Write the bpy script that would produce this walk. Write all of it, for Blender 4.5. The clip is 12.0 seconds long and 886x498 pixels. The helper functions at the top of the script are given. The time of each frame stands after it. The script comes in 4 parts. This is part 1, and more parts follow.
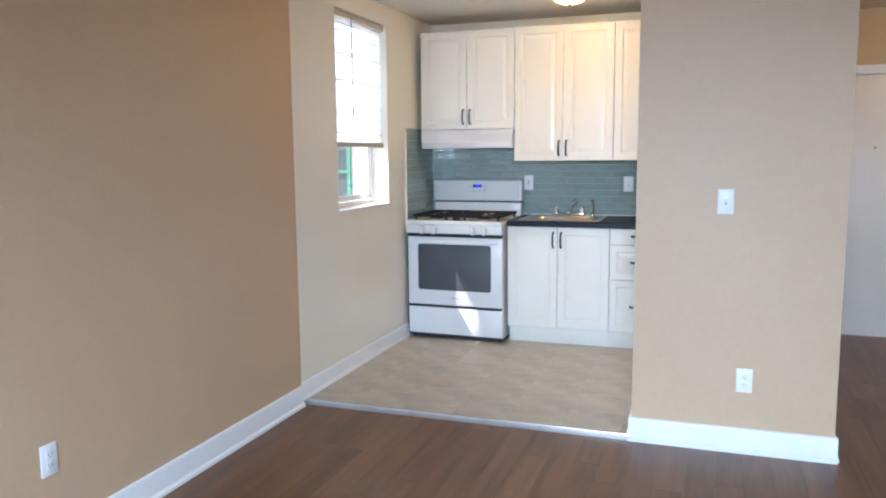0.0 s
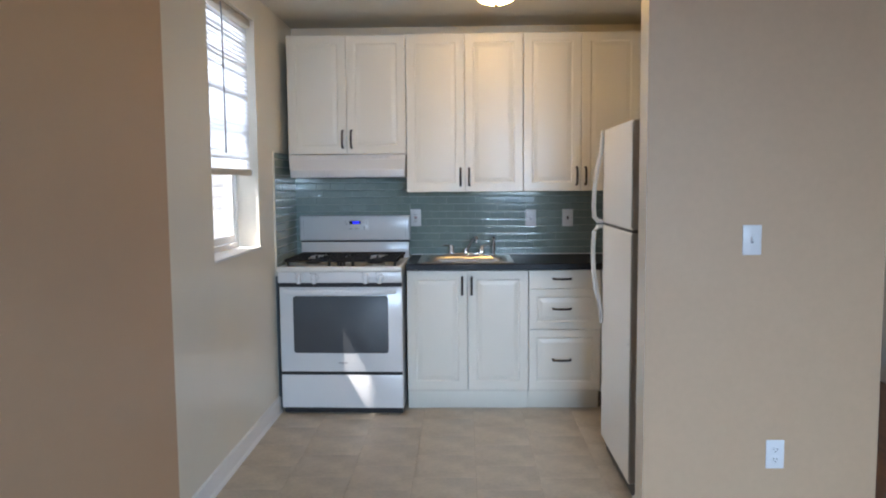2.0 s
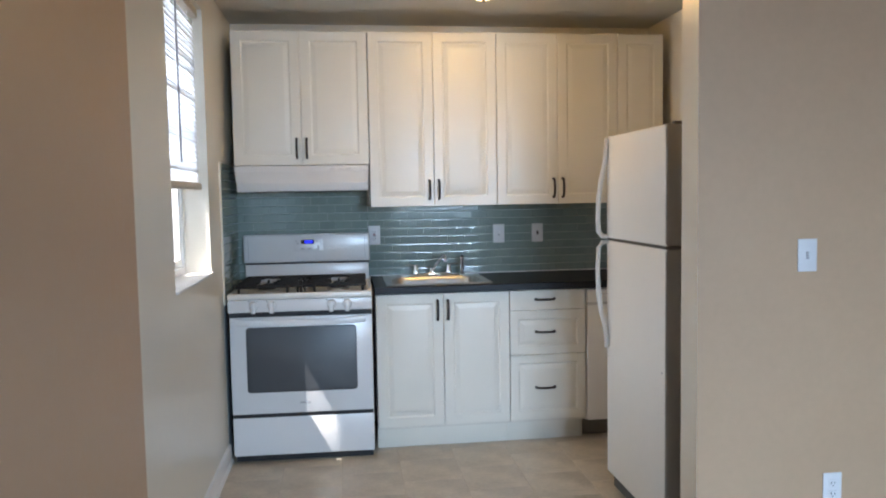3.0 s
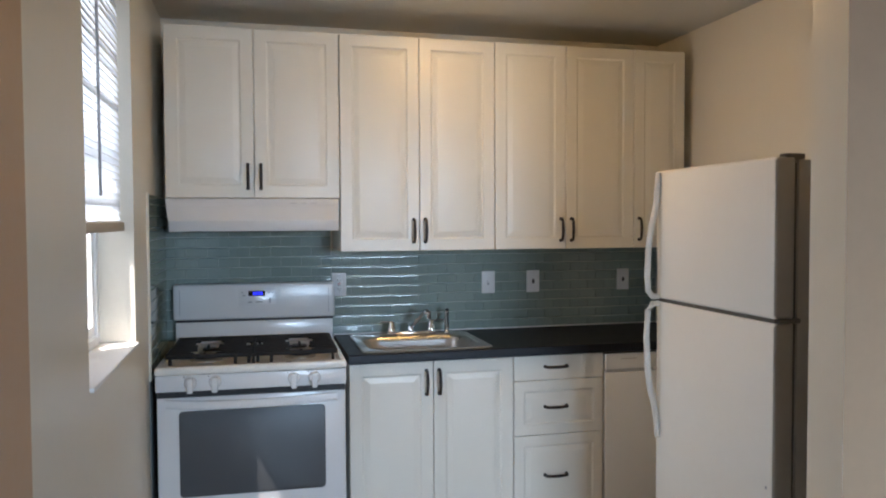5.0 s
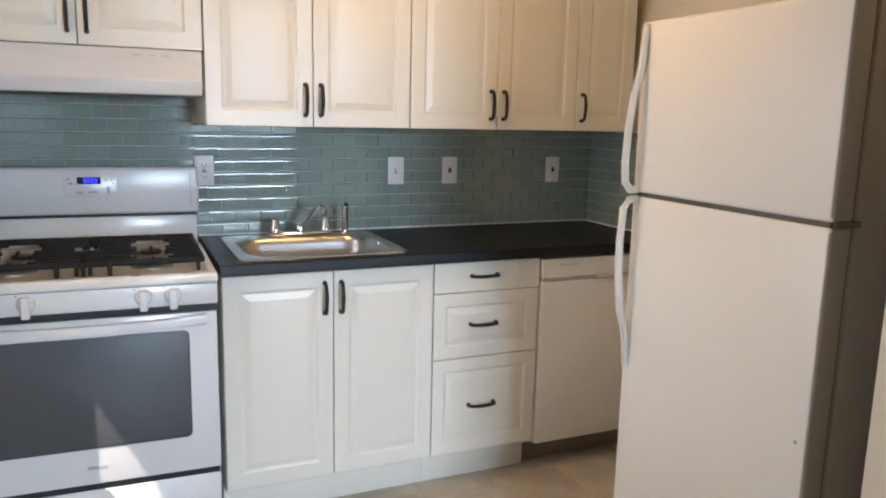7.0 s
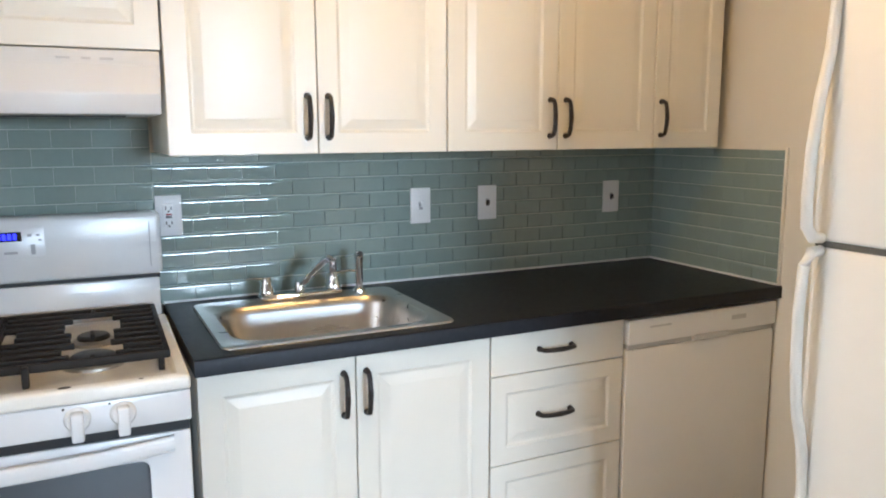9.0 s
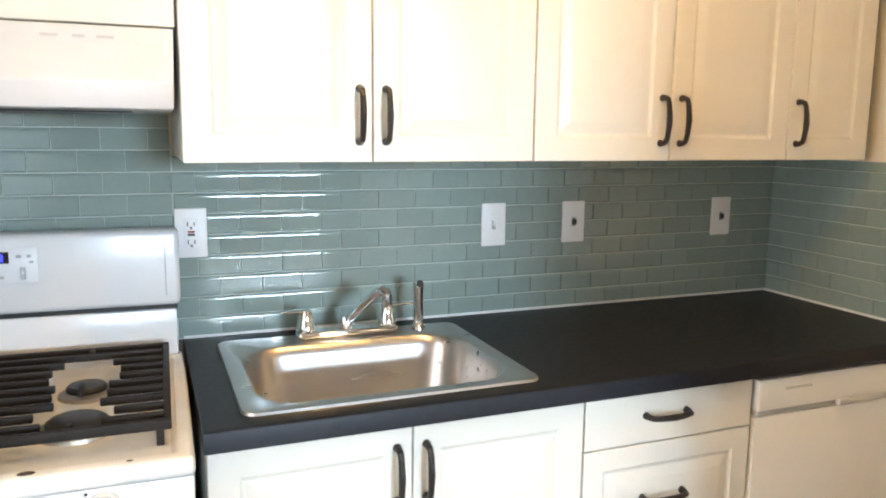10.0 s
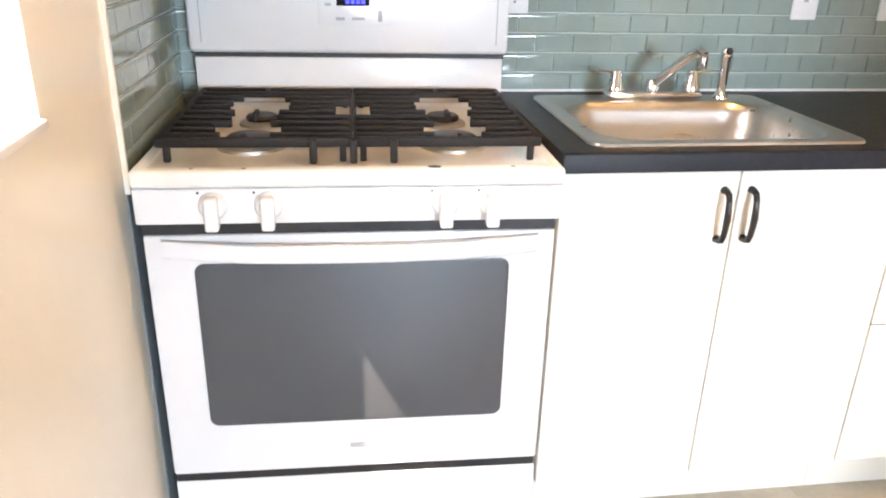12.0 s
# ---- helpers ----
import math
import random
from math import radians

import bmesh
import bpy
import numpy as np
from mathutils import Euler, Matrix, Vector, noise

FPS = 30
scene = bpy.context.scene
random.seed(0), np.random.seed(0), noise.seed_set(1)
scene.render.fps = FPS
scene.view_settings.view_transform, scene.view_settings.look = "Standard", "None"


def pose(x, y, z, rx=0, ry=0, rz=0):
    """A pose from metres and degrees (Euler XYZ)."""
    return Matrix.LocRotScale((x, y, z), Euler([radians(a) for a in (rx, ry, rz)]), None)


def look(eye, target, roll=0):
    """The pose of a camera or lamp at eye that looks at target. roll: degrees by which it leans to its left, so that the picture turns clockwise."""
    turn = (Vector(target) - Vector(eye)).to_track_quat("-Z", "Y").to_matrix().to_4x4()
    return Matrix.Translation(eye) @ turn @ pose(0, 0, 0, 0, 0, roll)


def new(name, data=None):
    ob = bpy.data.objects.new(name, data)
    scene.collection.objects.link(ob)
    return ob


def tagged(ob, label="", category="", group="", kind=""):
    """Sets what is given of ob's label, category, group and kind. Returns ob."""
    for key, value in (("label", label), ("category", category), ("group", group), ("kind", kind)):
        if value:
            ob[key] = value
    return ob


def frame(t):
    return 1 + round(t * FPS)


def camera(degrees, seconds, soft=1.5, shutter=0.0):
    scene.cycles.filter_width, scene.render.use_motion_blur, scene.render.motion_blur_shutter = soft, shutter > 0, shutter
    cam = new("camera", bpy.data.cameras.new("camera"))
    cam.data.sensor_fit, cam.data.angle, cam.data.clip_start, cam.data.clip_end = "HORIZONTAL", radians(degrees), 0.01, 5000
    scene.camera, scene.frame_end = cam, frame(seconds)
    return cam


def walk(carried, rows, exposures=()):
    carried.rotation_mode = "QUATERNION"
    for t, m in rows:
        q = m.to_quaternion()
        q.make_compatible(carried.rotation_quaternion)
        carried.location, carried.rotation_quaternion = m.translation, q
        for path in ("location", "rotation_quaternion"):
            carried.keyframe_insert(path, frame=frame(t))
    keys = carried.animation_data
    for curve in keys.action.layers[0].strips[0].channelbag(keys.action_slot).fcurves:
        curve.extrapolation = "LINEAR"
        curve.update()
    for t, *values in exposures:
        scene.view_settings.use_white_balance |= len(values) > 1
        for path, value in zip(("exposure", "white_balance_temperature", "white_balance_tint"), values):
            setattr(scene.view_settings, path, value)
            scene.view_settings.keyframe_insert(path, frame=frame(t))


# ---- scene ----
cam = camera(60.5, 12.0, soft=2.0)
PATH = [
    (0, (2.178, -5.997, 1.41), (1.525, -4.124, 1.159), -0.5),
    (0.5, (1.962, -5.926, 1.387), (1.433, -4.019, 1.101), -0.2),
    (1, (1.703, -5.622, 1.41), (1.246, -3.693, 1.146), -0.9),
    (1.5, (1.401, -5.369, 1.407), (1.202, -3.383, 1.282), 0.4),
    (2, (1.144, -5.172, 1.404), (1.091, -3.18, 1.23), -0.5),
    (2.5, (0.913, -4.875, 1.419), (0.994, -2.886, 1.227), -2.2),
    (3, (0.644, -4.7, 1.406), (0.899, -2.722, 1.265), -1.0),
    (3.5, (0.561, -4.502, 1.437), (0.955, -2.544, 1.316), -1.9),
    (3.7, (0.549, -4.393, 1.433), (0.937, -2.434, 1.329), -2.0),
    (5.3, (0.405, -3.758, 1.487), (0.921, -1.827, 1.415), -0.0),
    (5.5, (0.448, -3.723, 1.483), (1.004, -1.803, 1.396), -0.2),
    (6, (0.52, -3.42, 1.427), (1.174, -1.536, 1.277), 0.8),
    (6.5, (0.533, -3.28, 1.386), (1.159, -1.415, 1.022), 1.8),
    (7, (0.488, -3.049, 1.399), (1.284, -1.248, 1.051), 1.3),
    (7.5, (0.493, -2.81, 1.384), (1.32, -1.013, 1.091), 0.4),
    (9.3, (0.615, -2.164, 1.407), (1.476, -0.387, 1.088), -0.2),
    (9.5, (0.633, -2.08, 1.4), (1.478, -0.301, 1.052), -0.5),
    (10, (0.722, -1.865, 1.408), (1.451, -0.027, 1.103), 0.6),
    (10.5, (0.638, -1.818, 1.406), (1.096, 0.091, 1.021), 1.5),
    (11, (0.481, -1.884, 1.396), (0.584, 0.055, 0.917), 0.1),
    (11.5, (0.404, -1.925, 1.323), (0.503, -0.036, 0.674), 0.5),
    (12, (0.377, -1.952, 1.285), (0.644, -0.122, 0.523), 1.5),
]
EXPOSURES = [(0, 1.55, 6350, 17), (1.0, 1.03, 6500, 16), (2.0, 0.86, 6400, 16), (3.0, 0.96, 6400, 15), (3.7, 0.92, 6450, 15), (5.5, 0.70, 6650, 17), (6.0, 0.82, 6850, 19), (6.5, 1.14, 6900, 20), (7.0, 1.27, 7100, 19), (7.5, 1.25, 7000, 17), (9.5, 1.88, 6850, 15), (10.5, 2.48, 7700, 16), (11.0, 2.75, 7750, 19), (11.5, 2.34, 7900, 23), (12, 2.5, 7850, 23)]
walk(cam, [(t, look(eye, target, roll)) for t, eye, target, roll in PATH], EXPOSURES)

# ---- world, sun, large lights ----
SUN_WAY = Vector((1.555, 1.0, -2.94)).normalized()
world = bpy.data.worlds.new("world")
scene.world = world
world.use_nodes = True
sky = world.node_tree.nodes.new("ShaderNodeTexSky")
sky.sky_type = "NISHITA"
sky.sun_disc = False
sky.sun_elevation = math.asin(-SUN_WAY.z)
sky.sun_rotation = math.atan2(-SUN_WAY.x, -SUN_WAY.y)
background = world.node_tree.nodes["Background"]
background.inputs["Strength"].default_value = 0.13
world.node_tree.links.new(sky.outputs["Color"], background.inputs["Color"])

sun_data = bpy.data.lights.new("sun", "SUN")
sun_data.energy, sun_data.angle, sun_data.color = 5.0, radians(0.5), (1.0, 0.95, 0.87)
sun = new("sun", sun_data)
sun.matrix_world = look((-6, -6, 9), Vector((-6, -6, 9)) + SUN_WAY)


def window_light(name, m, width, height, energy, color, spread=180):
    """Sky light standing in a window opening."""
    data = bpy.data.lights.new(name, "AREA")
    data.shape, data.size, data.size_y, data.energy, data.color = "RECTANGLE", width, height, energy, color
    data.spread = radians(spread)
    ob = new(name, data)
    ob.matrix_world = m
    return ob


window_light("kitchen_window_light", look((-0.24, -1.325, 1.67), (1, -1.325, 1.5)), 0.76, 1.2, 4.6, (0.80, 0.90, 1.0), 105)
window_light("living_window_light", look((2.2, -8.07, 1.67), (2.0, -5.0, -0.95)), 1.4, 1.05, 86, (0.52, 0.76, 1.0), 108)

# ---- materials ----


def material(name, color, rough=0.5, metal=0.0, vary=0.06, scale=6.0, bump=0.0, bump_scale=120.0, rough_vary=0.08,
             random_vary=0.0, coat=0.0, stretch=(1, 1, 1), spec=0.5, emit=None, emit_strength=0.0):
    """A surface with colour variation at two sizes, roughness variation and fine relief."""
    m = bpy.data.materials.new(name)
    m.use_nodes = True
    nt = m.node_tree
    b = nt.nodes["Principled BSDF"]
    b.inputs["Metallic"].default_value = metal
    b.inputs["Specular IOR Level"].default_value = spec
    b.inputs["Coat Weight"].default_value = coat
    b.inputs["Coat Roughness"].default_value = 0.06
    tc = nt.nodes.new("ShaderNodeTexCoord")
    mp = nt.nodes.new("ShaderNodeMapping")
    mp.inputs["Scale"].default_value = stretch
    nt.links.new(tc.outputs["Object"], mp.inputs["Vector"])
    big = nt.nodes.new("ShaderNodeTexNoise")
    big.inputs["Scale"].default_value = scale
    big.inputs["Detail"].default_value = 5
    fine = nt.nodes.new("ShaderNodeTexNoise")
    fine.inputs["Scale"].default_value = scale * 9
    fine.inputs["Detail"].default_value = 3
    for n in (big, fine):
        nt.links.new(mp.outputs["Vector"], n.inputs["Vector"])
    add = nt.nodes.new("ShaderNodeMath")
    add.operation = "MULTIPLY_ADD"
    nt.links.new(fine.outputs["Fac"], add.inputs[0])
    add.inputs[1].default_value = 0.35
    nt.links.new(big.outputs["Fac"], add.inputs[2])
    ramp = nt.nodes.new("ShaderNodeMapRange")
    ramp.interpolation_type = "SMOOTHSTEP"
    ramp.inputs["From Min"].default_value, ramp.inputs["From Max"].default_value = 0.25, 1.1
    ramp.inputs["To Min"].default_value, ramp.inputs["To Max"].default_value = 1 - vary, 1 + vary
    nt.links.new(add.outputs[0], ramp.inputs["Value"])
    value = ramp.outputs["Result"]
    if random_vary:
        info = nt.nodes.new("ShaderNodeObjectInfo")
        r2 = nt.nodes.new("ShaderNodeMapRange")
        r2.inputs["To Min"].default_value, r2.inputs["To Max"].default_value = 1 - random_vary, 1 + random_vary
        nt.links.new(info.outputs["Random"], r2.inputs["Value"])
        mul = nt.nodes.new("ShaderNodeMath")
        mul.operation = "MULTIPLY"
        nt.links.new(value, mul.inputs[0])
        nt.links.new(r2.outputs["Result"], mul.inputs[1])
        value = mul.outputs[0]
    mix = nt.nodes.new("ShaderNodeVectorMath")
    mix.operation = "SCALE"
    mix.inputs[0].default_value = color
    nt.links.new(value, mix.inputs["Scale"])
    nt.links.new(mix.outputs["Vector"], b.inputs["Base Color"])
    rr = nt.nodes.new("ShaderNodeMapRange")
    rr.interpolation_type = "SMOOTHSTEP"
    rr.inputs["From Min"].default_value, rr.inputs["From Max"].default_value = 0.15, 0.85
    rr.inputs["To Min"].default_value, rr.inputs["To Max"].default_value = max(0.02, rough - rough_vary), min(1, rough + rough_vary)
    nt.links.new(big.outputs["Fac"], rr.inputs["Value"])
    nt.links.new(rr.outputs["Result"], b.inputs["Roughness"])
    if bump:
        bn = nt.nodes.new("ShaderNodeTexNoise")
        bn.inputs["Scale"].default_value = bump_scale
        bn.inputs["Detail"].default_value = 3
        nt.links.new(mp.outputs["Vector"], bn.inputs["Vector"])
        bp = nt.nodes.new("ShaderNodeBump")
        bp.inputs["Strength"].default_value = 1.0
        bp.inputs["Distance"].default_value = bump
        nt.links.new(bn.outputs["Fac"], bp.inputs["Height"])
        nt.links.new(bp.outputs["Normal"], b.inputs["Normal"])
    if emit:
        b.inputs["Emission Color"].default_value = (*emit, 1)
        b.inputs["Emission Strength"].default_value = emit_strength
    return m


def wood_floor_material():
    m = bpy.data.materials.new("walnut_laminate")
    m.use_nodes = True
    nt = m.node_tree
    b = nt.nodes["Principled BSDF"]
    tc = nt.nodes.new("ShaderNodeTexCoord")
    info = nt.nodes.new("ShaderNodeObjectInfo")
    shift = nt.nodes.new("ShaderNodeVectorMath")
    shift.operation = "MULTIPLY_ADD"
    shift.inputs[0].default_value = (37, 61, 0)
    nt.links.new(info.outputs["Random"], shift.inputs[1])
    nt.links.new(tc.outputs["Object"], shift.inputs[2])
    mp = nt.nodes.new("ShaderNodeMapping")
    mp.inputs["Scale"].default_value = (1.0, 0.09, 1.0)
    nt.links.new(shift.outputs["Vector"], mp.inputs["Vector"])
    grain = nt.nodes.new("ShaderNodeTexNoise")
    grain.inputs["Scale"].default_value, grain.inputs["Detail"].default_value, grain.inputs["Distortion"].default_value = 26, 6, 0.6
    streak = nt.nodes.new("ShaderNodeTexNoise")
    streak.inputs["Scale"].default_value, streak.inputs["Detail"].default_value = 7, 3
    for n in (grain, streak):
        nt.links.new(mp.outputs["Vector"], n.inputs["Vector"])
    mixed = nt.nodes.new("ShaderNodeMath")
    mixed.operation = "MULTIPLY_ADD"
    nt.links.new(grain.outputs["Fac"], mixed.inputs[0])
    mixed.inputs[1].default_value = 0.55
    nt.links.new(streak.outputs["Fac"], mixed.inputs[2])
    ramp = nt.nodes.new("ShaderNodeValToRGB")
    ramp.color_ramp.elements[0].position, ramp.color_ramp.elements[0].color = 0.45, (0.082, 0.033, 0.014, 1)
    ramp.color_ramp.elements[1].position, ramp.color_ramp.elements[1].color = 1.0, (0.215, 0.10, 0.046, 1)
    nt.links.new(mixed.outputs[0], ramp.inputs["Fac"])
    r2 = nt.nodes.new("ShaderNodeMapRange")
    r2.inputs["To Min"].default_value, r2.inputs["To Max"].default_value = 0.92, 1.08
    nt.links.new(info.outputs["Random"], r2.inputs["Value"])
    sc = nt.nodes.new("ShaderNodeVectorMath")
    sc.operation = "SCALE"
    nt.links.new(ramp.outputs["Color"], sc.inputs[0])
    nt.links.new(r2.outputs["Result"], sc.inputs["Scale"])
    nt.links.new(sc.outputs["Vector"], b.inputs["Base Color"])
    b.inputs["Roughness"].default_value = 0.37
    bp = nt.nodes.new("ShaderNodeBump")
    bp.inputs["Distance"].default_value = 0.0006
    nt.links.new(grain.outputs["Fac"], bp.inputs["Height"])
    nt.links.new(bp.outputs["Normal"], b.inputs["Normal"])
    return m


def glass_material():
    m = bpy.data.materials.new("window_glass")
    m.use_nodes = True
    b = m.node_tree.nodes["Principled BSDF"]
    b.inputs["Transmission Weight"].default_value = 1
    b.inputs["Roughness"].default_value = 0.0
    b.inputs["IOR"].default_value = 1.45
    return m


TAN = material("tan_wall_paint", (0.57, 0.388, 0.248), 0.5, vary=0.03, scale=34, bump=0.0004, bump_scale=260)
CREAM = material("cream_wall_paint", (0.78, 0.735, 0.635), 0.31, rough_vary=0.04, vary=0.02, scale=3, stretch=(1, 1, 0.4))
HALL_PAINT = material("hall_gold_paint", (0.55, 0.38, 0.20), 0.5, vary=0.04, scale=2.5, bump=0.0004, bump_scale=240)
CEILING_PAINT = material("ceiling_paint", (0.66, 0.64, 0.58), 0.7, vary=0.03, scale=30, bump=0.0006, bump_scale=180)
TRIM = material("white_trim_paint", (0.80, 0.80, 0.80), 0.35, rough_vary=0.04, vary=0.02, scale=40, bump=0.0002, bump_scale=90)
WOOD = wood_floor_material()
VINYL = material("stone_vinyl_tile", (0.50, 0.435, 0.345), 0.37, rough_vary=0.05, vary=0.28, scale=5.5, bump=0.0005, bump_scale=60, random_vary=0.025)
VINYL_JOINT = material("dark_floor_joint", (0.40, 0.345, 0.27), 0.7, vary=0.1, scale=20)
CABINET = material("ivory_cabinet_foil", (0.79, 0.765, 0.69), 0.32, rough_vary=0.02, vary=0.015, scale=5, bump=0.0001, bump_scale=50)
CABINET_SIDE = material("white_cabinet_board", (0.72, 0.69, 0.62), 0.45, vary=0.03, scale=5)
BRONZE = material("dark_bronze_metal", (0.022, 0.018, 0.017), 0.34, rough_vary=0.05, metal=0.25, vary=0.3, scale=40)
ENAMEL = material("white_enamel", (0.71, 0.713, 0.72), 0.22, rough_vary=0.03, vary=0.012, scale=6)
ENAMEL_AGED = material("aged_white_cooktop_enamel", (0.76, 0.745, 0.70), 0.2, rough_vary=0.03, vary=0.07, scale=14)
BLACK_GAP = material("black_recess_steel", (0.012, 0.012, 0.014), 0.5, vary=0.1)
CAST_IRON = material("black_cast_iron", (0.013, 0.011, 0.010), 0.6, spec=0.3, vary=0.35, scale=30, bump=0.0006, bump_scale=300)
BURNER_CAP = material("black_burner_cap", (0.016, 0.015, 0.015), 0.42, vary=0.2, scale=30)
ALUMINIUM = material("dull_aluminium", (0.42, 0.39, 0.34), 0.42, metal=0.9, vary=0.2, scale=20)
OVEN_GLASS = material("smoked_oven_glass", (0.072, 0.077, 0.085), 0.34, rough_vary=0.0, vary=0.02, scale=2, spec=0.3)
DISPLAY = material("black_display_glass", (0.01, 0.01, 0.012), 0.08)
DIGITS = material("blue_display_digits", (0.02, 0.03, 0.5), 0.5, emit=(0.01, 0.02, 1.0), emit_strength=1.2)
GREY_PRINT = material("grey_print", (0.38, 0.38, 0.4), 0.5)
PALE_PRINT = material("pale_grey_print", (0.55, 0.55, 0.56), 0.5)
CHIP = material("chipped_enamel_spot", (0.03, 0.022, 0.018), 0.8)
COUNTER = material("charcoal_laminate", (0.012, 0.0135, 0.019), 0.42, rough_vary=0.04, spec=0.22, vary=0.25, scale=60, bump=0.0002, bump_scale=400)
STEEL = material("brushed_stainless_steel", (0.56, 0.54, 0.52), 0.29, metal=1.0, vary=0.06, scale=5, rough_vary=0.025, stretch=(1, 8, 8))
CHROME = material("chrome", (0.80, 0.81, 0.83), 0.06, metal=1.0, vary=0.02, rough_vary=0.03)
GLASS_TILE = material("sage_glass_tile", (0.255, 0.328, 0.304), 0.07, vary=0.06, scale=9, random_vary=0.05, coat=0.45, rough_vary=0.03)
GROUT = material("pale_grout", (0.42, 0.485, 0.46), 0.6, vary=0.08, scale=40)
CAULK = material("white_caulk", (0.78, 0.79, 0.77), 0.5, vary=0.05, scale=30)
PLASTIC = material("white_plastic_plate", (0.82, 0.82, 0.83), 0.34, rough_vary=0.03, vary=0.02)
DARK_SLOT = material("dark_slot", (0.03, 0.028, 0.028), 0.5)
RED_BUTTON = material("red_button", (0.35, 0.03, 0.03), 0.4)
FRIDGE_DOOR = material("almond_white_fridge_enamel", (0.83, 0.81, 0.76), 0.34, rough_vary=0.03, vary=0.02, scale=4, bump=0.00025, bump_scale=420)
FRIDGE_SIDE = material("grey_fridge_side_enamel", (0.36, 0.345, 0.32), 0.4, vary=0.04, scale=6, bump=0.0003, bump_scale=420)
GASKET = material("grey_door_gasket", (0.10, 0.095, 0.085), 0.6)
HANDLE_WHITE = material("ivory_handle_plastic", (0.78, 0.76, 0.71), 0.35, rough_vary=0.03, vary=0.02)
DISH_WHITE = material("white_dishwasher_panel", (0.80, 0.78, 0.73), 0.33, rough_vary=0.02, vary=0.015, scale=5)
DISH_GREY = material("grey_dishwasher_recess", (0.56, 0.54, 0.50), 0.4)
KICK_SHADE = material("shaded_brown_grey_kick", (0.20, 0.175, 0.145), 0.6, vary=0.15, scale=8)
# Dark grey stands for the shade in the gap between stove and wall.
GAP_SHADE = material("grey_gap_shade", (0.17, 0.19, 0.205), 0.7, vary=0.15, scale=7, bump=0.0004, bump_scale=150)
LAMP_GLASS = material("lit_frosted_glass", (0.9, 0.85, 0.75), 0.4, emit=(1.0, 0.61, 0.21), emit_strength=20.0)
HALL_LAMP_GLASS = material("lit_amber_frosted_glass", (0.9, 0.8, 0.6), 0.4, emit=(1.0, 0.66, 0.32), emit_strength=11.0)


def translucent_material(name, color, share):
    """Thin plastic that lets part of the light through."""
    m = bpy.data.materials.new(name)
    m.use_nodes = True
    nt = m.node_tree
    b = nt.nodes["Principled BSDF"]
    b.inputs["Base Color"].default_value = (*color, 1)
    b.inputs["Roughness"].default_value = 0.4
    t = nt.nodes.new("ShaderNodeBsdfTranslucent")
    t.inputs["Color"].default_value = (*color, 1)
    mix = nt.nodes.new("ShaderNodeMixShader")
    mix.inputs["Fac"].default_value = share
    nt.links.new(b.outputs["BSDF"], mix.inputs[1])
    nt.links.new(t.outputs["BSDF"], mix.inputs[2])
    nt.links.new(mix.outputs["Shader"], nt.nodes["Material Output"].inputs["Surface"])
    return m


BLIND = translucent_material("white_blind_slat", (0.92, 0.94, 0.96), 0.88)
BLIND_RAIL = material("beige_blind_rail", (0.50, 0.44, 0.36), 0.5, vary=0.06, scale=20)
WAND = material("clear_grey_wand", (0.30, 0.31, 0.32), 0.2)
VINYL_FRAME = material("white_window_vinyl", (0.78, 0.79, 0.80), 0.35, vary=0.03)
GLASS = glass_material()
METAL_STRIP = material("worn_aluminium_threshold", (0.46, 0.43, 0.40), 0.33, metal=0.75, vary=0.08, scale=14, rough_vary=0.04)
DOOR_PAINT = material("cream_door_paint", (0.76, 0.70, 0.62), 0.4, vary=0.03, scale=4)
BRASS = material("aged_brass", (0.45, 0.33, 0.16), 0.35, metal=1.0)
PAVING = material("pale_concrete_yard", (0.48, 0.47, 0.44), 0.9, vary=0.12, scale=2)
SIDING = material("white_house_siding", (0.78, 0.78, 0.76), 0.6, vary=0.05, scale=3)
GREEN_PAINT = material("green_window_paint", (0.12, 0.36, 0.24), 0.5, vary=0.08, scale=8)
DARK_PANE = material("dark_far_window_glass", (0.10, 0.13, 0.15), 0.1, vary=0.1)
ROOF = material("grey_roof_board", (0.55, 0.54, 0.52), 0.8, vary=0.1, scale=3)

# ---- mesh helpers ----


def box(bm, lo, hi):
    """Adds an axis-aligned box; returns its faces."""
    m = Matrix.Translation([(a + b) / 2 for a, b in zip(lo, hi)]) @ Matrix.Diagonal([b - a for a, b in zip(lo, hi)] + [1])
    made = bmesh.ops.create_cube(bm, size=1, matrix=m)
    return list({f for v in made["verts"] for f in v.link_faces})


def rounded(lo, hi, r=0.004, segments=2):
    """A bmesh box with rounded edges."""
    bm = bmesh.new()
    box(bm, lo, hi)
    bmesh.ops.bevel(bm, geom=bm.edges[:], offset=r, segments=segments, affect="EDGES", profile=0.5)
    return bm


def boxes(*pairs, r=0.0):
    bm = bmesh.new()
    for lo, hi in pairs:
        box(bm, lo, hi)
    if r:
        bmesh.ops.bevel(bm, geom=bm.edges[:], offset=r, segments=2, affect="EDGES", profile=0.5)
    return bm


